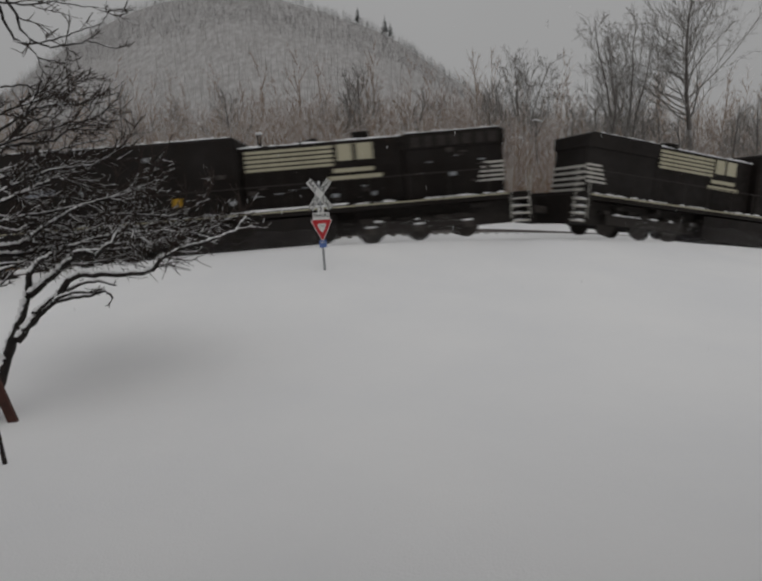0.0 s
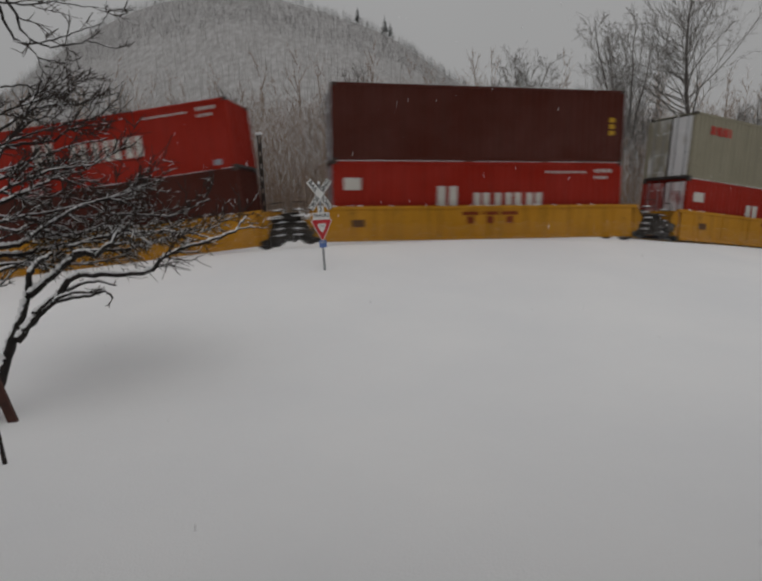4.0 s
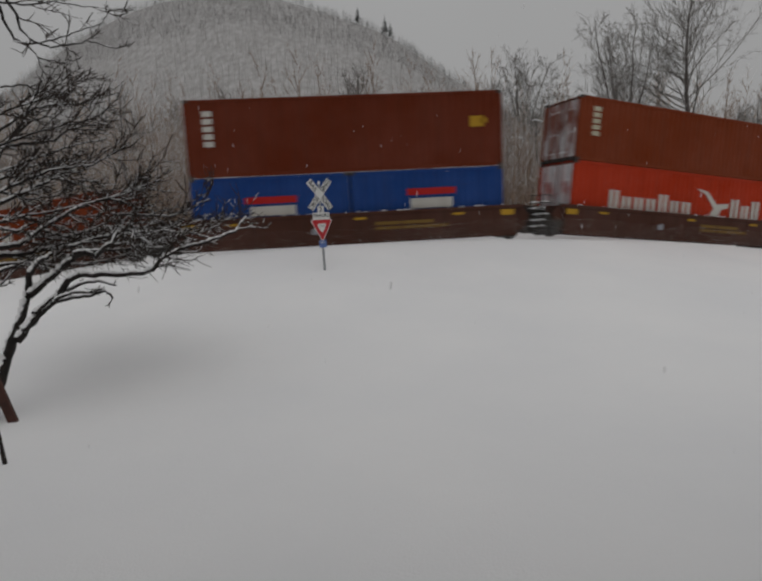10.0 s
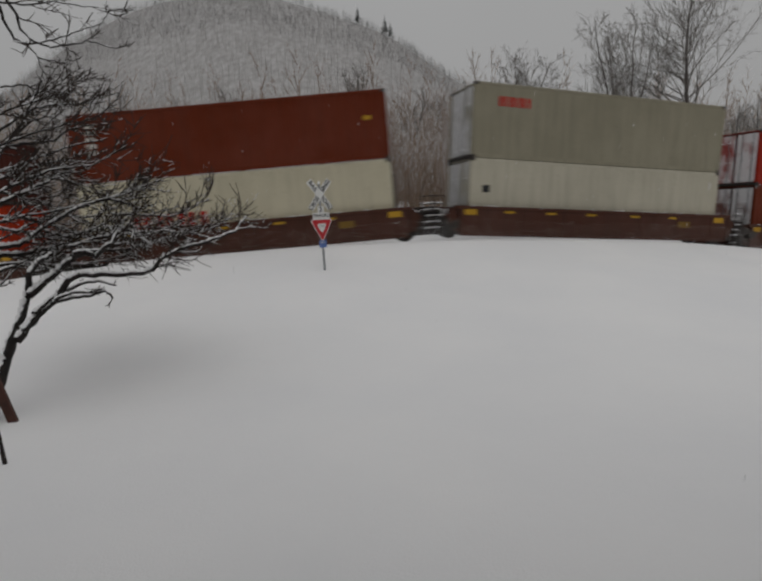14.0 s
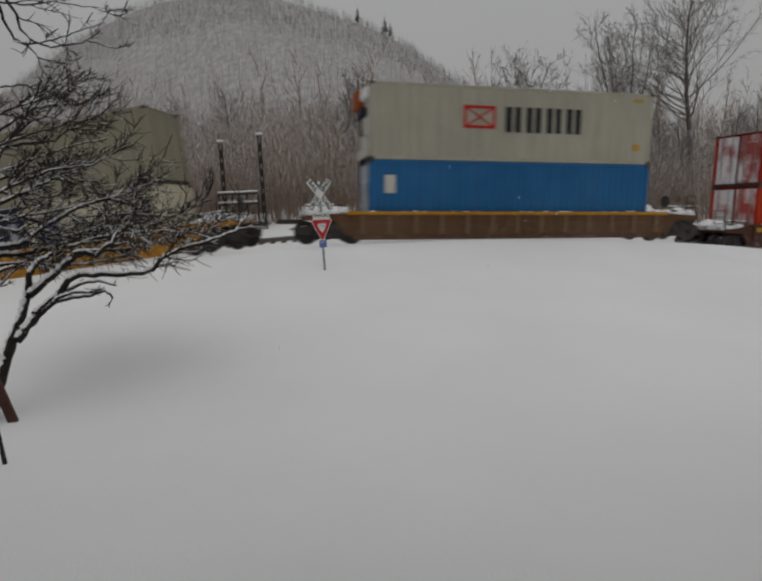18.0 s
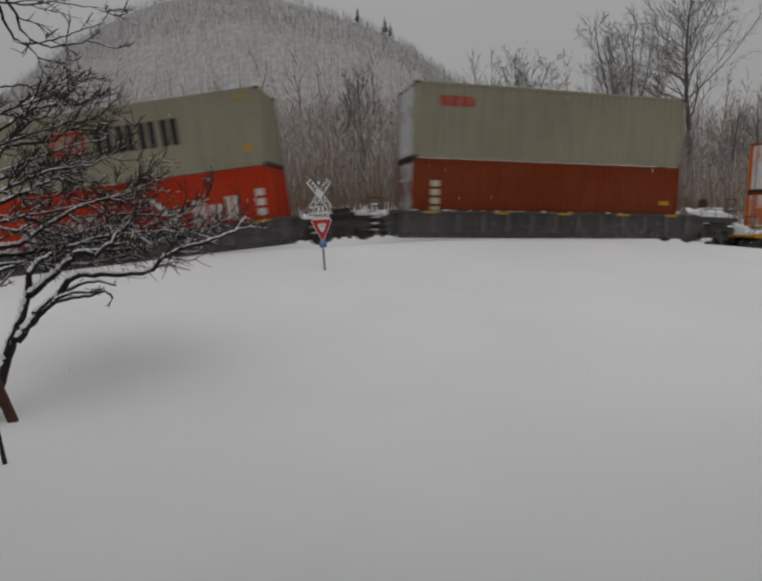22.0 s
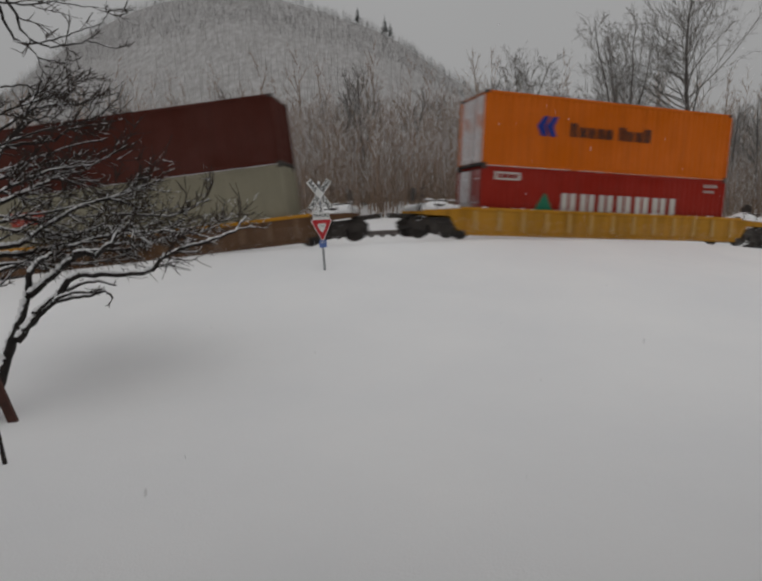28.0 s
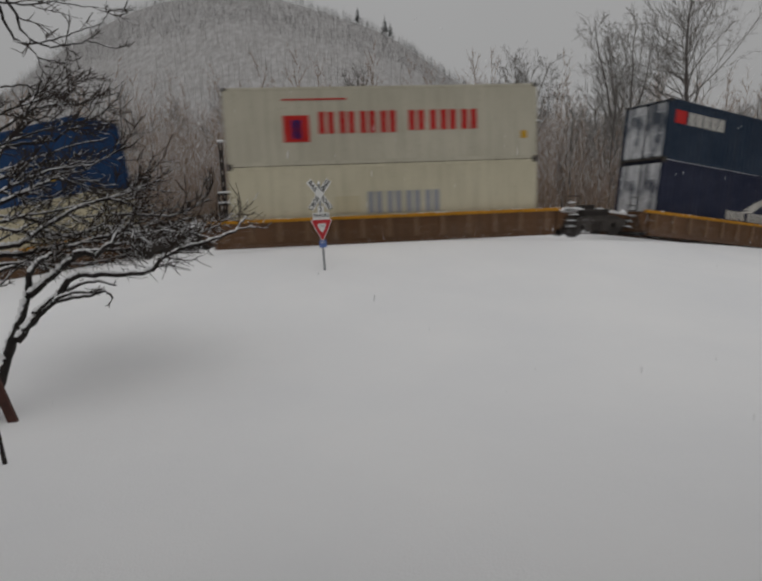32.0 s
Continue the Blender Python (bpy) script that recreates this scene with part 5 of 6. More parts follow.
def bare_tree(h, r, seed, limbs, twigs, first=0.3, spread=0.75, n0=7, n1=4, fine=True, forks=1, thick=1.0):
    """Trunk and crown of one leafless tree, of height h."""
    rng = random.Random(seed)
    trunk, crown = Shape(), Shape()
    stems = []
    for k in range(forks):
        lean = Vector((rng.uniform(-0.08, 0.08), rng.uniform(-0.08, 0.08), 1)) if forks == 1 else Vector((math.cos(k * 2.3 + seed) * 0.22, math.sin(k * 2.3 + seed) * 0.15, 1))
        pts, rad = grow(trunk, Vector((0.25 * k, 0, -0.4)), lean, h * (1 - 0.12 * k), r * (1 - 0.2 * k), 0.025, n0, 9, rng, 0.05, 0.04)
        stems.append((pts, rad))
    for i in range(limbs):
        pts, rad = stems[i % forks]
        f = first + (0.97 - first) * ((i + rng.random()) / limbs)
        k = min(int(f * 9), 8)
        q = f * 9 - k
        p = pts[k].lerp(pts[k + 1], q)
        d = (pts[k + 1] - pts[k]).normalized()
        ln = h * (0.36 * (1 - f) + 0.10) * rng.uniform(0.7, 1.25)
        rr = max(0.018, rad[k] * 0.5)
        bp, br = grow(crown, p, side_dir(d, rng.uniform(0.5, 1.0) * spread + 0.15, rng), ln, rr, 0.010, n1, 4, rng, 0.16, 0.10)
        for j in range(twigs):
            g = rng.uniform(0.2, 1.0) * 3.99
            a = int(g)
            tp = bp[a].lerp(bp[a + 1], g - a)
            td = side_dir((bp[a + 1] - bp[a]).normalized(), rng.uniform(0.4, 0.9), rng)
            tp2, _ = grow(crown, tp, td, ln * rng.uniform(0.25, 0.5), 0.012 * thick, 0.005 * thick, 3, 2 if thick == 1.0 else 1, rng, 0.2, 0.10)
            if fine:
                for _ in range(2 if thick == 1.0 else 1):
                    e = tp2[-2].lerp(tp2[-1], rng.random())
                    grow(crown, e, side_dir(td, rng.uniform(0.4, 0.8), rng), ln * rng.uniform(0.12, 0.25), 0.008 * thick, 0.004 * thick, 3, 1, rng, 0.2, 0.05)
    return trunk, crown


def broad_tree(h, r, seed, limbs, first=0.3, forks=1, up=0.6, bushy=6):
    """A large leafless hardwood: crooked limbs that break into branches, twigs and fine spray."""
    rng = random.Random(seed)
    trunk, crown = Shape(), Shape()
    stems = []
    base, _ = grow(trunk, Vector((0, 0, -0.4)), Vector((0, 0, 1)), h * first + 0.4, r, r * 0.8, 8, 4, rng, 0.03, 0.05)
    for k in range(forks):
        a = k * 2 * math.pi / forks + seed
        lean = Vector((math.cos(a) * (0.32 if k else 0.05), math.sin(a) * 0.2, 1)) if forks > 1 else Vector((0, 0, 1))
        stems.append(grow(trunk, base[-1], lean, h * (1 - first) * rng.uniform(0.88, 1.0), r * (0.8 if forks == 1 else 0.58), 0.02, 7, 12, rng, 0.10, 0.05))

    def spray(pts, level, ln, n):
        m = len(pts) - 1
        for _ in range(n):
            g = (0.15 + 0.85 * rng.random() ** 0.7) * (m - 0.001)
            i = int(g)
            d = side_dir((pts[i + 1] - pts[i]).normalized(), rng.uniform(0.45, 0.95), rng)
            q = ln * rng.uniform(0.30, 0.55)
            if level == 2:
                p2, _ = grow(crown, pts[i].lerp(pts[i + 1], g - i), d, q, 0.022, 0.009, 3, 4, rng, 0.20, 0.06)
                spray(p2, 1, q, 4)
            elif level == 1:
                p2, _ = grow(crown, pts[i].lerp(pts[i + 1], g - i), d, q, 0.011, 0.006, 3, 2, rng, 0.25, 0.05)
                spray(p2, 0, q, 2)
            else:
                grow(crown, pts[i].lerp(pts[i + 1], g - i), d, q, 0.008, 0.005, 3, 1, rng, 0.2, 0.05)
    for i in range(limbs):
        pts, rad = stems[i % forks]
        m = len(pts) - 1
        f = 0.04 + 0.94 * (i + rng.random()) / limbs
        k = min(int(f * m), m - 1)
        d = side_dir((pts[k + 1] - pts[k]).normalized(), rng.uniform(0.7, 1.2) * up + 0.3, rng)
        ln = h * (0.30 * (1 - f) ** 0.8 + 0.07) * rng.uniform(0.65, 1.2)
        bp, _ = grow(crown, pts[k].lerp(pts[k + 1], f * m - k), d, ln, max(0.020, rad[k] * 0.36), 0.010, 4, 7, rng, 0.17, 0.05)
        spray(bp, 2, ln, bushy)
    return trunk, crown


def tree_thing(shapes, x, y, label, scale=1.0, turn=0.0, lean=0.0):
    ob = tagged(new("bare_tree"), label, "tree", "trees behind the track")
    trunk, crown = shapes
    part("trunk", trunk, WOOD_NEAR, ob)
    part("crown", crown, WOOD_RIDGE, ob)
    ob.matrix_world = pose(x, y, height(x, y) - 0.1, 0, lean, turn) @ Matrix.Scale(scale, 4)
    return ob


def meshes(pair):
    return pair[0].mesh("trunk", WOOD_NEAR, True), pair[1].mesh("crown", WOOD_RIDGE)


tree_thing(meshes(broad_tree(19.5, 0.25, 5, 64, 0.36, 1, 0.70)), 26.27, 46, "tall bare hardwood tree with a wide crown", lean=-3)
tree_thing(meshes(broad_tree(15.6, 0.22, 8, 34, 0.24, 3, 0.35, 5)), 19.85, 45, "bare hardwood tree forked low with upright limbs", lean=-3)
tree_thing(meshes(broad_tree(14.6, 0.18, 12, 30, 0.28, 2, 0.4, 5)), 22.04, 47, "bare hardwood tree with upright limbs", lean=-3)
tree_thing(meshes(broad_tree(12.8, 0.17, 15, 48, 0.30, 3, 0.55, 6)), 13.08, 50, "bare hardwood tree with a rounded crown")
SAPLINGS = [
    ((11.56, 40.0), [((12.05, 40.0, 8.89), (11.15, 40.0, 9.06)), ((10.9, 40.0, 7.72), (9.69, 40.0, 7.91))]),
    ((13.39, 40.0), [((13.18, 40.0, 5.69), (12.82, 40.0, 7.07)), ((13.18, 40.0, 5.69), (13.93, 40.0, 7.19))]),
    ((17.25, 40.0), [((16.15, 40.0, 6.25), (17.1, 40.0, 5.63)), ((18.26, 40.0, 5.72), (17.39, 40.0, 5.52))]),
]


def snowy_saplings():
    """Thin trees at the edge of the woods whose boughs carry thick snow."""
    for foot, boughs in SAPLINGS:
        x, y = foot
        ob = tagged(new("bare_sapling"), "thin bare sapling with thick snow along its boughs", "tree", "saplings at the wood's edge")
        z = height(x, y) - 0.2
        top = max(max(a[2], b[2]) for a, b in boughs) + 0.6
        stem = [Vector((x, y, z)), Vector((x + 0.08, y, z + (top - z) * 0.4)), Vector((x - 0.05, y, z + (top - z) * 0.75)), Vector((x + 0.1, y, top))]
        part("trunk", Shape().pipe(stem, [0.07, 0.055, 0.04, 0.015], 6), WOOD_NEAR, ob)
        for a, b in boughs:
            a, b = Vector(a), Vector(b)
            root = min(stem[:3], key=lambda p: (p - a).length)
            part("bough", Shape().pipe([root, a, (a + b) / 2 + Vector((0, 0, 0.04)), b], [0.035, 0.03, 0.025, 0.012], 5), WOOD_NEAR, ob)
            part("snow_cover", Shape().pipe([a + Vector((0, 0, 0.04)), (a + b) / 2 + Vector((0, 0, 0.09)), b + Vector((0, 0, 0.03))], [0.03, 0.055, 0.02], 6), SNOW_CAP, ob)


snowy_saplings()
MID = [meshes(bare_tree(9, 0.125, 30 + k, 26, 8, 0.25, 0.65)) for k in range(6)]
rng = random.Random(77)


def clear_of_track(x, y, gap):
    ty, h = track_y(x)
    return (y - ty) * math.cos(h) > gap


count = 0
while count < 64:
    y = rng.uniform(38, 54)
    x = rng.uniform(-0.75, 0.75) * y
    if not clear_of_track(x, y, 9.5):
        continue
    count += 1
    tree_thing(MID[rng.randrange(6)], x, y, "slender bare tree with snow on its twigs", rng.uniform(0.75, 1.15), rng.uniform(0, 360))


def spike(v, f, p, q, r0, r1=0.0):
    """A three-sided tapering stem from p to q; it ends in a point if r1 is 0."""
    d = (q - p).normalized()
    u = d.orthogonal().normalized()
    w = d.cross(u)
    o = len(v)
    ring = [u, u * -0.5 + w * 0.866, u * -0.5 - w * 0.866]
    v += [tuple(p + k * r0) for k in ring]
    if r1:
        v += [tuple(q + k * r1) for k in ring]
        for i in range(3):
            j = (i + 1) % 3
            f += [(o + i, o + j, o + 3 + j), (o + i, o + 3 + j, o + 3 + i)]
    else:
        v.append(tuple(q))
        f += [(o + i, o + (i + 1) % 3, o + 3) for i in range(3)]


def lean_tree(h, r, seed, limbs, twigs, first, spread, thick, segs=4):
    """A far tree in few faces: bent stem, limbs and pointed twigs."""
    rng = random.Random(seed)
    v, f = [], []
    p, d = Vector((0, 0, -0.3)), Vector((rng.uniform(-0.08, 0.08), rng.uniform(-0.08, 0.08), 1)).normalized()
    stem = [p]
    for k in range(segs):
        d = (d + Vector((rng.uniform(-0.08, 0.08), rng.uniform(-0.08, 0.08), 0.05))).normalized()
        stem.append(stem[-1] + d * h / segs)
        spike(v, f, stem[-2], stem[-1], r * (1 - 0.85 * k / segs), r * (1 - 0.85 * (k + 1) / segs) if k + 1 < segs else 0.0)
    for i in range(limbs):
        g = first + (0.97 - first) * (i + rng.random()) / limbs
        k = min(int(g * segs), segs - 1)
        b = stem[k].lerp(stem[k + 1], g * segs - k)
        e = side_dir((stem[k + 1] - stem[k]).normalized(), rng.uniform(0.5, 1.0) * spread + 0.15, rng)
        ln = h * (0.36 * (1 - g) + 0.10) * rng.uniform(0.7, 1.25)
        m = b + e * ln * 0.5
        e2 = (e + Vector((rng.uniform(-0.2, 0.2), rng.uniform(-0.2, 0.2), 0.25))).normalized()
        q = m + e2 * ln * 0.5
        rr = max(0.014 * thick, r * (1 - g) * 0.4)
        if twigs:
            spike(v, f, b, m, rr, rr * 0.6)
            spike(v, f, m, q, rr * 0.6)
        else:
            spike(v, f, b, q, rr)
        for j in range(twigs):
            w = rng.uniform(0.2, 1.9)
            t = b.lerp(m, w) if w < 1 else m.lerp(q, w - 1)
            spike(v, f, t, t + side_dir(e2, rng.uniform(0.4, 0.9), rng) * ln * rng.uniform(0.25, 0.55), 0.011 * thick)
    return np.array(v, dtype=np.float32), np.array(f, dtype=np.int32)


def scatter(name, variants, places, material, label, category):
    """One mesh of many scattered pieces. places: x, y, z, scale, turn, variant."""
    vs, fs, o = [], [], 0
    for x, y, z, sc, turn, k in places:
        v, f = variants[k]
        c, s = math.cos(turn), math.sin(turn)
        w = np.empty_like(v)
        w[:, 0] = (v[:, 0] * c - v[:, 1] * s) * sc + x
        w[:, 1] = (v[:, 0] * s + v[:, 1] * c) * sc + y
        w[:, 2] = v[:, 2] * sc + z
        vs.append(w)
        fs.append(f + o)
        o += len(v)
    v, f = np.concatenate(vs), np.concatenate(fs)
    me = bpy.data.meshes.new(name)
    me.vertices.add(len(v))
    me.vertices.foreach_set("co", v.ravel())
    me.loops.add(f.size)
    me.loops.foreach_set("vertex_index", f.ravel())
    me.polygons.add(len(f))
    me.polygons.foreach_set("loop_start", np.arange(0, f.size, 3, dtype=np.int32))
    me.materials.append(material)
    me.update(calc_edges=True)
    me.validate()
    return tagged(new(name, me), label, category, kind="stuff")


FAR = [lean_tree(12, 0.11, 60 + k, 17, 4, 0.12, 0.45, 2.4) for k in range(8)]
places = []
while len(places) < 700:
    y = 55 + 60 * rng.random()
    x = rng.uniform(-0.85, 0.82) * y
    if clear_of_track(x, y, 12):
        places.append((x, y, height(x, y) - 0.1, rng.uniform(0.75, 1.3), rng.uniform(0, 6.28), rng.randrange(8)))
# the nearer stand: tall, thin and close together, lower towards the open end of the valley
STAND = [lean_tree(9, 0.085, 300 + k, 30, 5, 0.10, 0.42, 1.6, 5) for k in range(8)]
near = []
while len(near) < 860:
    y = rng.uniform(37, 57)
    x = rng.uniform(-0.83, 0.81) * y
    if clear_of_track(x, y, 10):
        top = (0.19 if x < 0.22 * y else (0.166 if x < 0.5 * y else 0.137)) * y - 0.5
        near.append((x, y, height(x, y) - 0.1, top / 9 * rng.uniform(0.72, 1.08), rng.uniform(0, 6.28), rng.randrange(8)))
scatter("woods_edge", STAND, near, WOOD_TWIG, "dense stand of thin brown-grey leafless trees behind the railway", "woods")
scatter("far_woods", FAR, places, WOOD_TWIG, "dense grey-brown leafless woods on the flat behind the railway", "woods")

SCRUB = [lean_tree(4.5, 0.030, 200 + k, 10, 1, 0.08, 0.4, 1.4, 2) for k in range(8)]
places = []
while len(places) < 4200:
    y = 32 + 58 * rng.random() ** 1.5
    x = rng.uniform(-0.85, 0.82) * y
    if clear_of_track(x, y, 7.5):
        places.append((x, y, height(x, y) - 0.1, rng.uniform(0.6, 1.5), rng.uniform(0, 6.28), rng.randrange(8)))
scatter("undergrowth", SCRUB, places, WOOD_TWIG, "brown leafless scrub and saplings under the trees", "undergrowth")

# hillside trees wear the pale trunk colour that has haze painted in
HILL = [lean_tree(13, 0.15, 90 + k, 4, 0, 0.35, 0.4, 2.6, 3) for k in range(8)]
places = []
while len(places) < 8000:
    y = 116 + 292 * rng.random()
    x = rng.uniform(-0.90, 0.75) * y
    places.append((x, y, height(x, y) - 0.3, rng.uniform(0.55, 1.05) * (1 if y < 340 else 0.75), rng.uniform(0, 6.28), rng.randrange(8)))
scatter("hill_woods", HILL, places, WOOD_HILL, "snow-dusted leafless hillside woods with haze painted into their colour", "woods")


RIDGE = [lean_tree(7, 0.13, 120 + k, 10, 0, 0.12, 0.8, 4.6, 2) for k in range(6)]
places = []
while len(places) < 6000:
    y = 424 - 80 * rng.random() ** 1.15
    x = rng.uniform(-0.80, 0.75) * y
    places.append((x, y, height(x, y) - 0.3, rng.uniform(0.5, 1.0), rng.uniform(0, 6.28), rng.randrange(6)))
scatter("ridge_woods", RIDGE, places, WOOD_CREST, "fine grey leafless woods along the ridge", "woods")


def conifer(x, y, h):
    ob = tagged(new("conifer"), "dark snow-dusted conifer on the ridge", "tree", "conifers on the ridge")
    t = Shape().tube((0, 0, -0.5), (0, 0, h), 0.16, 0.03, 6)
    part("trunk", t, WOOD_NEAR, ob)
    r2 = random.Random(int(x * 10))
    s = Shape()
    for i in range(150):
        f = i / 150
        z = h * (0.12 + 0.86 * f)
        ln = h * 0.26 * (1 - f) * r2.uniform(0.6, 1.2) + 0.15
        a = r2.uniform(0, 6.28)
        d = Vector((math.cos(a), math.sin(a), -0.25))
        u = Vector((-math.sin(a), math.cos(a), 0))
        b = Vector((0, 0, z))
        s.v += [tuple(b), tuple(b + d * ln * 0.6 + u * ln * 0.2), tuple(b + d * ln), tuple(b + d * ln * 0.6 - u * ln * 0.2)]
        s.f.append((4 * i, 4 * i + 1, 4 * i + 2, 4 * i + 3))
    part("crown", s, CONIFER, ob)
    ob.matrix_world = pose(x, y, height(x, y) - 0.5)


conifer(-8.6, 418, 12)
conifer(10.8, 418, 13)
conifer(14.7, 418, 10.5)


# ---- the snow-laden tree beside the viewpoint ----
def snowy_tree():
    ob = tagged(new("snow_laden_tree"), "dark bare tree with thick wet snow on its branches", "tree")
    rng = random.Random(4)
    up = Vector((0, 0, 1))
    snow = Shape()
    limbs = []

    def limb(r0, r1, count, reach, *pts):
        """A limb through a few points, with side branches, twigs and the snow that lies on them."""
        p = [Vector(q) for q in pts]
        fine = []
        for i in range(len(p) - 1):
            for q in range(4):
                w = Vector((rng.uniform(-1, 1), rng.uniform(-1, 1), rng.uniform(-1, 1))) * 0.015
                fine.append(p[i].lerp(p[i + 1], q / 4) + (w if q else Vector()))
        fine.append(p[-1])
        m = len(fine)
        rad = [r0 + (r1 - r0) * (i / (m - 1)) ** 0.7 for i in range(m)]
        part("trunk" if not limbs else "limb", Shape().pipe(fine, rad, 8), BARK, ob, smooth=True)
        limbs.append(r0)
        crown = Shape()
        segs = [(fine, rad)]
        first = 0.12 if count >= 0 else 0.52
        for j in range(abs(count)):
            a = rng.uniform(first, 0.98) * (m - 1)
            i = min(int(a), m - 2)
            d = side_dir((fine[i + 1] - fine[i]).normalized(), rng.uniform(0.35, 0.95), rng)
            d = (d + Vector((0.2, 0, 0.10))).normalized()
            ln = reach * rng.uniform(0.4, 1.2)
            bp, br = grow(crown, fine[i].lerp(fine[i + 1], a - i), d, ln, min(0.018, rad[i] * 0.65), 0.006, 5, 5, rng, 0.22, 0.02)
            segs.append((bp, br))
            for _ in range(6):
                g = rng.uniform(0.2, 1) * 4.99
                b = int(g)
                tp, tr = grow(crown, bp[b].lerp(bp[b + 1], g - b), side_dir((bp[b + 1] - bp[b]).normalized(), rng.uniform(0.4, 1.0), rng), ln * rng.uniform(0.25, 0.6), 0.0083, 0.0042, 4, 3, rng, 0.24, 0.03)
                segs.append((tp, tr))
        if count:
            tagged(part("twig_spray", crown, TWIG, ob), kind="stuff")
        for sp, sr in segs:
            bare = 0.04 if sr[0] > 0.0182 else (0.36 if sr[0] > 0.009 else 0.78)
            high = sp[0].z > 4.28
            for i in range(len(sp) - 1):
                d = sp[i + 1] - sp[i]
                if d.length < 1e-4 or abs(d.normalized().z) > 0.86 or rng.random() < bare or (high and rng.random() < 0.8):
                    continue
                fat = rng.uniform(0.8, 1.2) if sr[0] > 0.0182 else rng.uniform(0.75, 1.1)
                a, b = sr[i], sr[i + 1]
                back = Vector((-0.35, 0, 0.9)) if not limbs[1:] else up
                snow.pipe([sp[i] + back * a * 0.80, (sp[i] + sp[i + 1]) / 2 + back * (a + b) * 0.62, sp[i + 1] + back * b * 0.80],
                          [a * 0.62 * fat, (a + b) * 0.42 * fat, b * 0.58 * fat], 6)

    limb(0.120, 0.024, 0, 0.45, (-6.30, 8.15, -0.07), (-6.33, 8.57, 0.55), (-6.33, 8.93, 1.02), (-5.95, 8.77, 1.58), (-5.97, 9.15, 2.08), (-5.76, 8.91, 2.40), (-5.76, 9.18, 2.57), (-5.65, 9.44, 2.69))
    limb(0.069, 0.017, -16, 0.60, (-5.82, 8.48, 1.38), (-5.66, 8.81, 1.72), (-5.52, 9.09, 1.90), (-5.11, 8.87, 2.27), (-5.04, 9.11, 2.33), (-4.39, 8.78, 2.35), (-4.01, 9.00, 2.32), (-3.86, 9.23, 2.35), (-3.57, 8.96, 2.57), (-3.41, 9.22, 2.67), (-2.82, 8.92, 2.80), (-2.40, 9.19, 2.94), (-2.27, 9.49, 3.18))
    limb(0.066, 0.017, -22, 0.63, (-5.81, 8.91, 2.04), (-5.59, 9.21, 2.30), (-5.35, 9.53, 2.59), (-4.97, 9.22, 2.70), (-4.91, 9.42, 2.60), (-4.50, 9.15, 2.81), (-4.50, 9.43, 2.99), (-4.43, 9.67, 3.05), (-4.04, 9.30, 2.94), (-3.99, 9.47, 2.76))
    limb(0.045, 0.015, -2, 0.30, (-5.59, 8.32, 1.57), (-5.53, 8.60, 1.77), (-5.44, 8.87, 1.89), (-4.89, 8.57, 2.03), (-4.70, 8.79, 2.02), (-4.33, 8.49, 2.12), (-4.32, 8.67, 1.98))
    limb(0.030, 0.012, -2, 0.27, (-5.06, 8.35, 2.03), (-4.91, 8.59, 2.10), (-4.74, 8.81, 2.07), (-4.35, 8.50, 2.15))
    limb(0.042, 0.014, -2, 0.30, (-5.51, 8.50, 1.80), (-5.43, 8.77, 1.96), (-5.33, 9.03, 2.06), (-4.84, 8.74, 2.22), (-4.69, 8.97, 2.23), (-4.23, 8.62, 2.19))
    limb(0.033, 0.012, 16, 0.53, (-5.17, 9.22, 2.69), (-4.67, 9.45, 2.71), (-4.48, 9.66, 2.68), (-4.11, 9.36, 2.77), (-3.98, 9.56, 2.71))
    limb(0.045, 0.014, 26, 0.68, (-6.58, 9.37, 2.82), (-6.31, 9.60, 2.85), (-6.26, 9.86, 2.96), (-5.82, 9.58, 3.14), (-5.72, 9.84, 3.27), (-5.26, 9.55, 3.42), (-5.10, 9.81, 3.52), (-4.82, 10.06, 3.61), (-4.39, 9.75, 3.71), (-4.25, 10.00, 3.79), (-3.92, 9.72, 3.96))
    limb(0.045, 0.012, 34, 0.68, (-6.72, 9.55, 2.68), (-6.27, 9.78, 2.70), (-5.96, 10.02, 2.77), (-5.42, 9.70, 2.79), (-5.12, 9.96, 2.91), (-4.43, 9.64, 2.97), (-3.93, 9.87, 2.99), (-3.39, 10.07, 2.91), (-3.00, 9.71, 2.83))
    limb(0.021, 0.009, 12, 0.53, (-4.67, 9.72, 3.58), (-4.42, 9.91, 3.49), (-4.22, 10.11, 3.41))
    limb(0.021, 0.009, 18, 0.60, (-4.77, 9.86, 3.33), (-4.33, 10.08, 3.29), (-3.92, 10.28, 3.24), (-3.40, 9.99, 3.36), (-3.11, 10.27, 3.54))
    limb(0.039, 0.011, 26, 0.60, (-6.86, 9.93, 3.56), (-6.58, 10.21, 3.76), (-6.42, 10.48, 3.90), (-5.98, 10.16, 3.96), (-5.90, 10.44, 4.13), (-5.46, 10.11, 4.14))
    limb(0.033, 0.009, 24, 0.63, (-7.05, 10.28, 3.99), (-6.85, 10.58, 4.22), (-6.53, 10.84, 4.34), (-5.91, 10.51, 4.38))
    limb(0.036, 0.009, 16, 0.60, (-6.75, 10.25, 4.63), (-6.45, 10.50, 4.70), (-6.13, 10.74, 4.76), (-5.68, 10.45, 4.90), (-5.53, 10.71, 5.02), (-4.88, 10.36, 4.97))
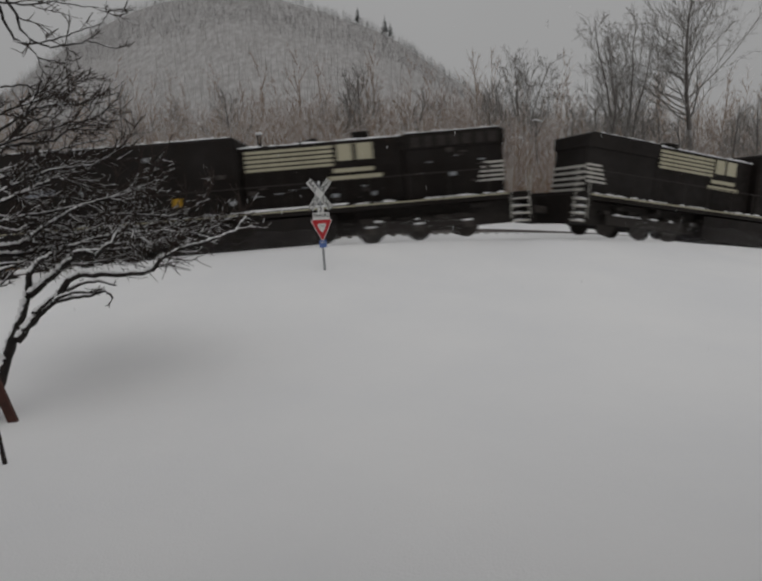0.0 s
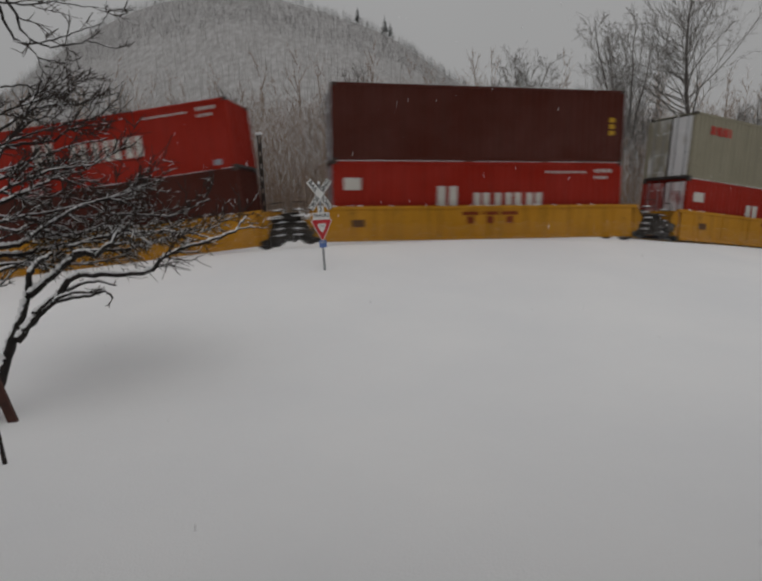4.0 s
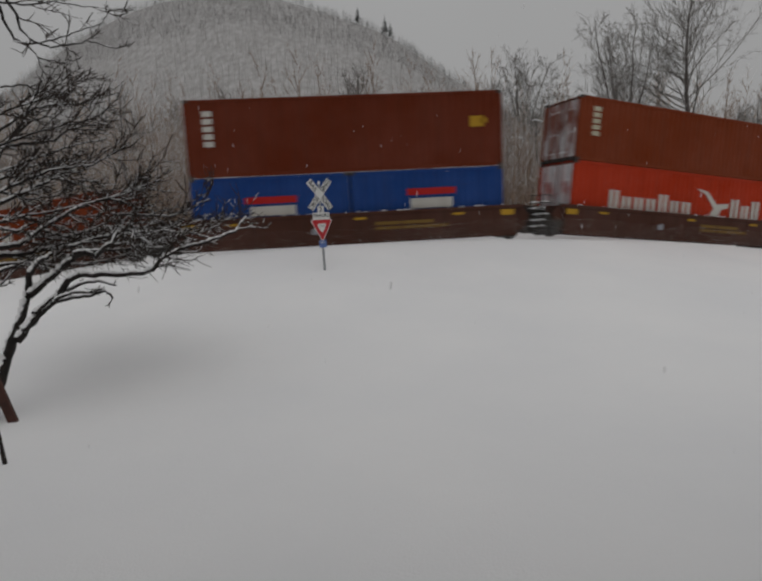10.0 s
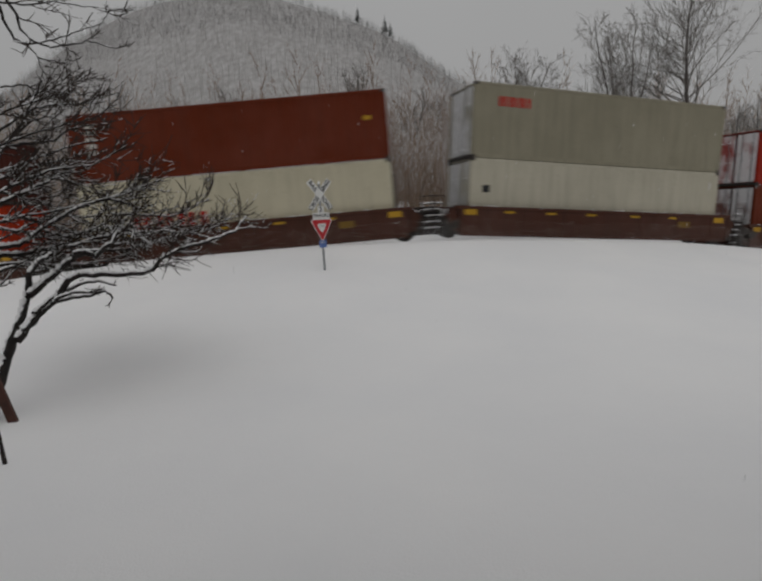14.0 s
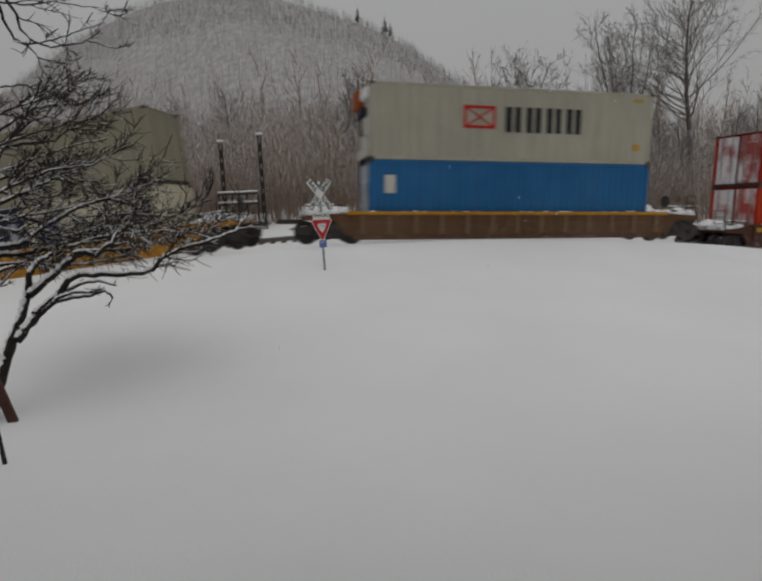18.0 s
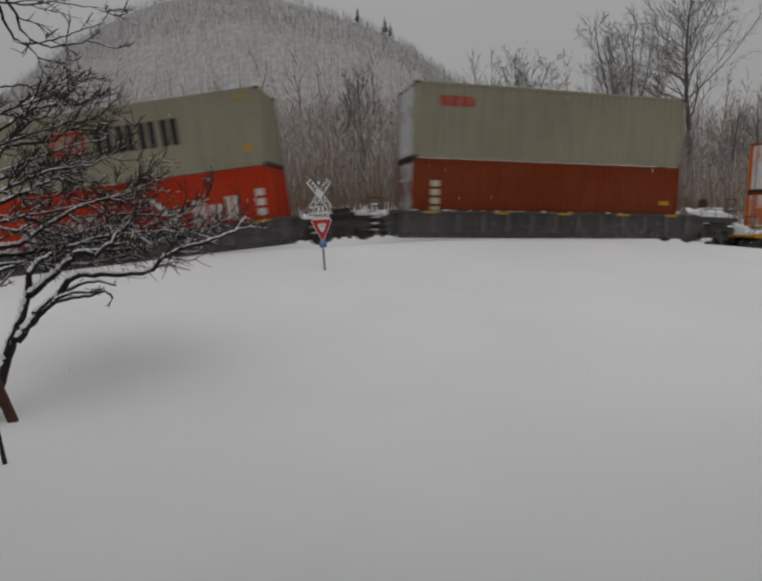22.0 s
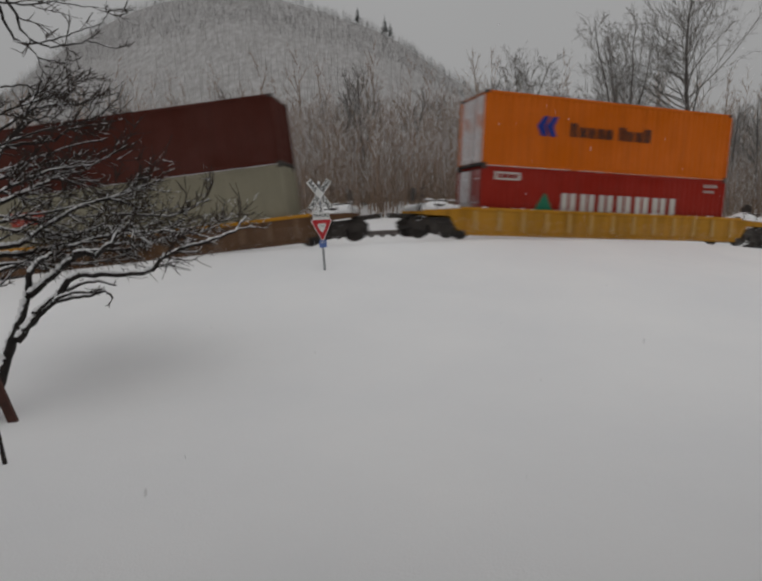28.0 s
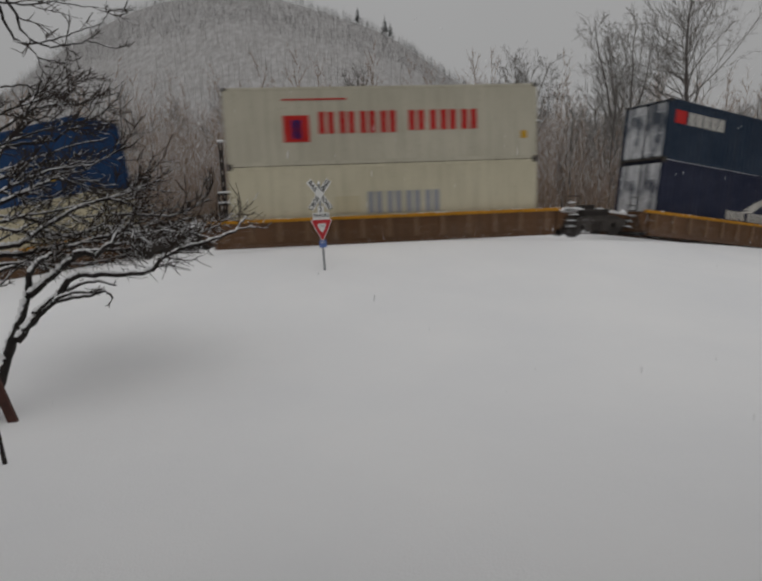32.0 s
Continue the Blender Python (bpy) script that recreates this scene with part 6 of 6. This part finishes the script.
    limb(0.030, 0.008, 15, 0.68, (-7.06, 10.58, 4.96), (-6.82, 10.89, 5.26), (-6.68, 11.18, 5.47), (-6.11, 10.84, 5.45), (-5.85, 11.08, 5.49), (-5.16, 10.72, 5.42))
    limb(0.024, 0.008, 10, 0.60, (-6.98, 10.77, 4.84), (-6.76, 11.10, 5.20), (-6.52, 11.36, 5.34), (-5.92, 10.96, 5.10))
    limb(0.039, 0.015, 10, 0.75, (-7.10, 10.35, 4.23), (-7.10, 10.70, 4.64), (-7.14, 10.99, 4.86), (-6.69, 10.73, 5.10), (-6.62, 11.13, 5.67), (-6.28, 10.87, 5.91))
    limb(0.030, 0.006, 5, 0.60, (-6.72, 10.58, 7.17), (-6.72, 10.71, 6.88), (-6.71, 10.88, 6.67), (-6.25, 10.48, 6.46), (-6.04, 10.73, 6.56), (-5.52, 10.38, 6.52), (-5.30, 10.67, 6.72), (-5.05, 10.95, 6.91), (-4.75, 10.66, 7.05))
    limb(0.030, 0.006, 5, 0.60, (-6.55, 10.50, 7.27), (-6.45, 10.64, 7.01), (-6.53, 10.81, 6.82), (-6.04, 10.36, 6.45), (-5.87, 10.57, 6.40), (-5.27, 10.22, 6.34), (-5.12, 10.48, 6.46), (-5.01, 10.70, 6.46), (-4.55, 10.31, 6.26), (-4.41, 10.58, 6.41))
    limb(0.015, 0.006, 3, 0.45, (-6.17, 10.35, 6.41), (-6.10, 10.52, 6.22), (-6.12, 10.67, 5.98))
    limb(0.015, 0.006, 3, 0.45, (-5.95, 10.27, 6.15), (-5.71, 10.48, 6.11), (-5.60, 10.72, 6.15))
    limb(0.024, 0.006, 6, 0.60, (-6.90, 10.85, 7.32), (-6.46, 11.08, 7.34), (-6.14, 11.35, 7.49), (-5.47, 10.94, 7.24), (-5.20, 11.18, 7.28))
    limb(0.030, 0.009, 5, 0.45, (-6.56, 9.02, 2.04), (-6.48, 9.31, 2.25), (-6.44, 9.58, 2.42), (-6.07, 9.28, 2.53))
    limb(0.027, 0.009, 24, 0.60, (-6.23, 10.23, 3.08), (-5.81, 10.41, 2.93), (-5.33, 10.68, 3.08), (-4.51, 10.34, 3.07), (-4.00, 10.55, 3.03), (-3.61, 10.27, 3.19))
    limb(0.021, 0.006, 13, 0.68, (-6.98, 11.22, 5.61), (-6.64, 11.53, 5.89), (-6.39, 11.75, 5.87), (-5.81, 11.48, 6.08))
    limb(0.021, 0.006, 13, 0.68, (-7.38, 11.32, 5.92), (-7.05, 11.57, 6.01), (-6.84, 11.75, 5.89), (-6.30, 11.44, 5.95), (-6.14, 11.75, 6.25))
    limb(0.024, 0.009, 20, 0.60, (-4.32, 10.13, 2.74), (-3.96, 10.39, 2.85), (-3.57, 10.64, 2.93), (-3.10, 10.33, 3.00), (-2.89, 10.60, 3.16))
    limb(0.030, 0.009, 26, 0.68, (-6.98, 10.03, 3.17), (-6.59, 10.23, 3.07), (-6.17, 10.40, 2.89), (-5.45, 10.10, 3.02), (-5.02, 10.38, 3.20), (-4.41, 10.02, 3.12))
    limb(0.027, 0.009, 24, 0.68, (-7.24, 10.43, 3.39), (-6.72, 10.63, 3.29), (-6.18, 10.80, 3.11), (-5.35, 10.37, 2.81), (-4.89, 10.59, 2.77))
    limb(0.030, 0.011, 20, 0.60, (-6.63, 9.39, 2.52), (-6.31, 9.62, 2.55), (-5.98, 9.82, 2.47), (-5.26, 9.49, 2.48), (-4.91, 9.72, 2.50), (-4.37, 9.42, 2.62))
    limb(0.033, 0.012, 14, 0.53, (-6.48, 9.14, 2.43), (-6.30, 9.38, 2.50), (-6.18, 9.62, 2.54), (-5.68, 9.26, 2.46))
    limb(0.027, 0.009, 16, 0.53, (-6.82, 9.68, 2.73), (-6.55, 9.87, 2.63), (-6.30, 10.09, 2.62), (-5.70, 9.72, 2.51))
    limb(0.027, 0.008, 30, 0.68, (-7.52, 11.02, 4.21), (-7.07, 11.20, 4.08), (-6.64, 11.46, 4.17), (-5.84, 11.05, 3.94), (-5.51, 11.22, 3.75))
    limb(0.024, 0.008, 30, 0.68, (-7.51, 10.73, 2.88), (-7.01, 11.05, 3.20), (-6.56, 11.33, 3.40), (-5.77, 10.97, 3.30), (-5.31, 11.25, 3.49), (-4.87, 10.99, 3.72))
    limb(0.024, 0.008, 26, 0.63, (-6.75, 10.51, 2.53), (-6.24, 10.77, 2.64), (-5.57, 11.00, 2.67), (-4.74, 10.70, 2.79), (-4.17, 10.91, 2.73))
    limb(0.024, 0.008, 22, 0.68, (-7.35, 10.69, 3.86), (-6.82, 10.86, 3.69), (-6.39, 11.11, 3.75), (-5.62, 10.72, 3.60))
    limb(0.028, 0.008, 22, 0.60, (-7.07, 9.67, 4.35), (-6.54, 9.81, 4.59), (-5.64, 9.64, 4.79), (-5.13, 9.97, 4.96), (-4.43, 9.80, 5.19))
    limb(0.030, 0.008, 24, 0.60, (-6.95, 9.35, 3.51), (-6.33, 9.60, 3.86), (-5.53, 9.43, 4.09), (-4.94, 9.75, 4.18), (-4.24, 9.59, 4.47))
    limb(0.026, 0.008, 30, 0.60, (-7.20, 9.59, 3.10), (-6.21, 9.42, 3.32), (-5.54, 9.74, 3.45), (-4.49, 9.56, 3.62), (-3.77, 9.70, 3.88))
    limb(0.022, 0.008, 14, 0.55, (-7.34, 10.19, 5.09), (-6.65, 10.10, 5.17), (-6.07, 10.34, 5.45), (-5.39, 10.25, 5.53))
    limb(0.022, 0.008, 12, 0.55, (-7.45, 10.22, 3.98), (-6.42, 10.38, 4.38), (-5.49, 10.21, 4.59), (-4.96, 10.44, 4.73))
    tagged(part("snow_load", snow, SNOW_CAP, ob, "wet snow lying along the branches", smooth=True), kind="stuff")


snowy_tree()


def stake():
    ob = tagged(new("wooden_stake"), "red-brown timber stake leaning beside the tree", "stake")
    part("board", Shape().box(-0.072, -0.037, -0.40, 0.072, 0.037, 0.69, 0.012), WOODEN, ob)
    part("snow_cap", Shape().box(-0.075, -0.040, 0.69, 0.075, 0.040, 0.715, 0.010), SNOW_CAP, ob)
    ob.matrix_world = pose(-5.97, 8.32, 0.18, 0, -14, 10)


def sapling():
    ob = tagged(new("sapling_stem"), "thin dark stem with snow stuck to one side", "sapling")
    a = [Vector((0.03, 0, -0.3)), Vector((0, 0, 0.09)), Vector((-0.02, 0.015, 0.30)), Vector((-0.05, 0.015, 0.54))]
    part("stem", Shape().pipe(a, [0.03, 0.027, 0.021, 0.015], 6), BARK, ob, smooth=True)
    part("snow_crust", Shape().pipe([p + Vector((-0.021, -0.009, 0.006)) for p in a[1:]], [0.018, 0.021, 0.012], 6), SNOW_CAP, ob, smooth=True)
    ob.matrix_world = pose(-5.17, 6.94, 0.12)


sapling()


stake()


# ---- falling snow: large wet flakes in the air before the train ----
def falling_snow():
    r = random.Random(21)
    s = Shape()
    for _ in range(6000):
        x, y, z = r.uniform(-15, 33), r.uniform(3.5, 20.0), r.uniform(1, 142)
        q = r.uniform(0.007, 0.016)
        o = len(s.v)
        s.v += [(x + q, y, z), (x - q, y + q, z + q * 0.4), (x - q * 0.6, y - q, z - q * 0.3), (x, y, z + q * 1.3), (x + q * 0.2, y, z - q * 1.2)]
        s.f += [(o, o + 1, o + 3), (o + 1, o + 2, o + 3), (o + 2, o, o + 3), (o + 1, o, o + 4), (o + 2, o + 1, o + 4), (o, o + 2, o + 4)]
    return tagged(new("falling_snow", s.mesh("falling_snow", SNOW_CAP)), "large wet snowflakes drifting down in the air", "snowfall", kind="stuff")


FLAKES = falling_snow()


# ---- motion: the train runs past from left to right ----
SHIFT = [0.1, 0.0, -0.7, -0.43, 0.0, 0.0, -0.16, -0.48, -0.38, -0.32, -0.32, 0.0, -0.15, -0.49, -0.34, -0.15, -0.05,
         -0.2, -0.4, -0.15, -0.3, -0.6, -1.2, -0.1, -0.25, -0.2, -0.2, -0.15, -0.15, -0.38, -0.46, -0.4, 0.0]


def run(t):
    """How far the train has come after t seconds."""
    q = t / 32
    p = 514.698 * q - 148.188 * q ** 2 + 293.491 * q ** 3 - 203.501 * q ** 4 + 41.745 * q ** 5
    return p + float(np.interp(t, range(33), SHIFT))


def motions():
    times = [0.25 * i for i in range(129)]
    for ob, u, z, dx in MOVING:
        rows = []
        for t in times:
            s = SPACING * (run(t) + u) + 0.06
            rows.append((t, on_track(s, 0.0 if dx == "turned" else dx, z - RAIL_TOP, dx == "turned")))
        walk(ob, rows)
    walk(FLAKES, [(0.0, pose(0, 0, 0)), (16.0, pose(-8.0, 0, -60.0)), (32.0, pose(-16.0, 0, -120.0))])


motions()
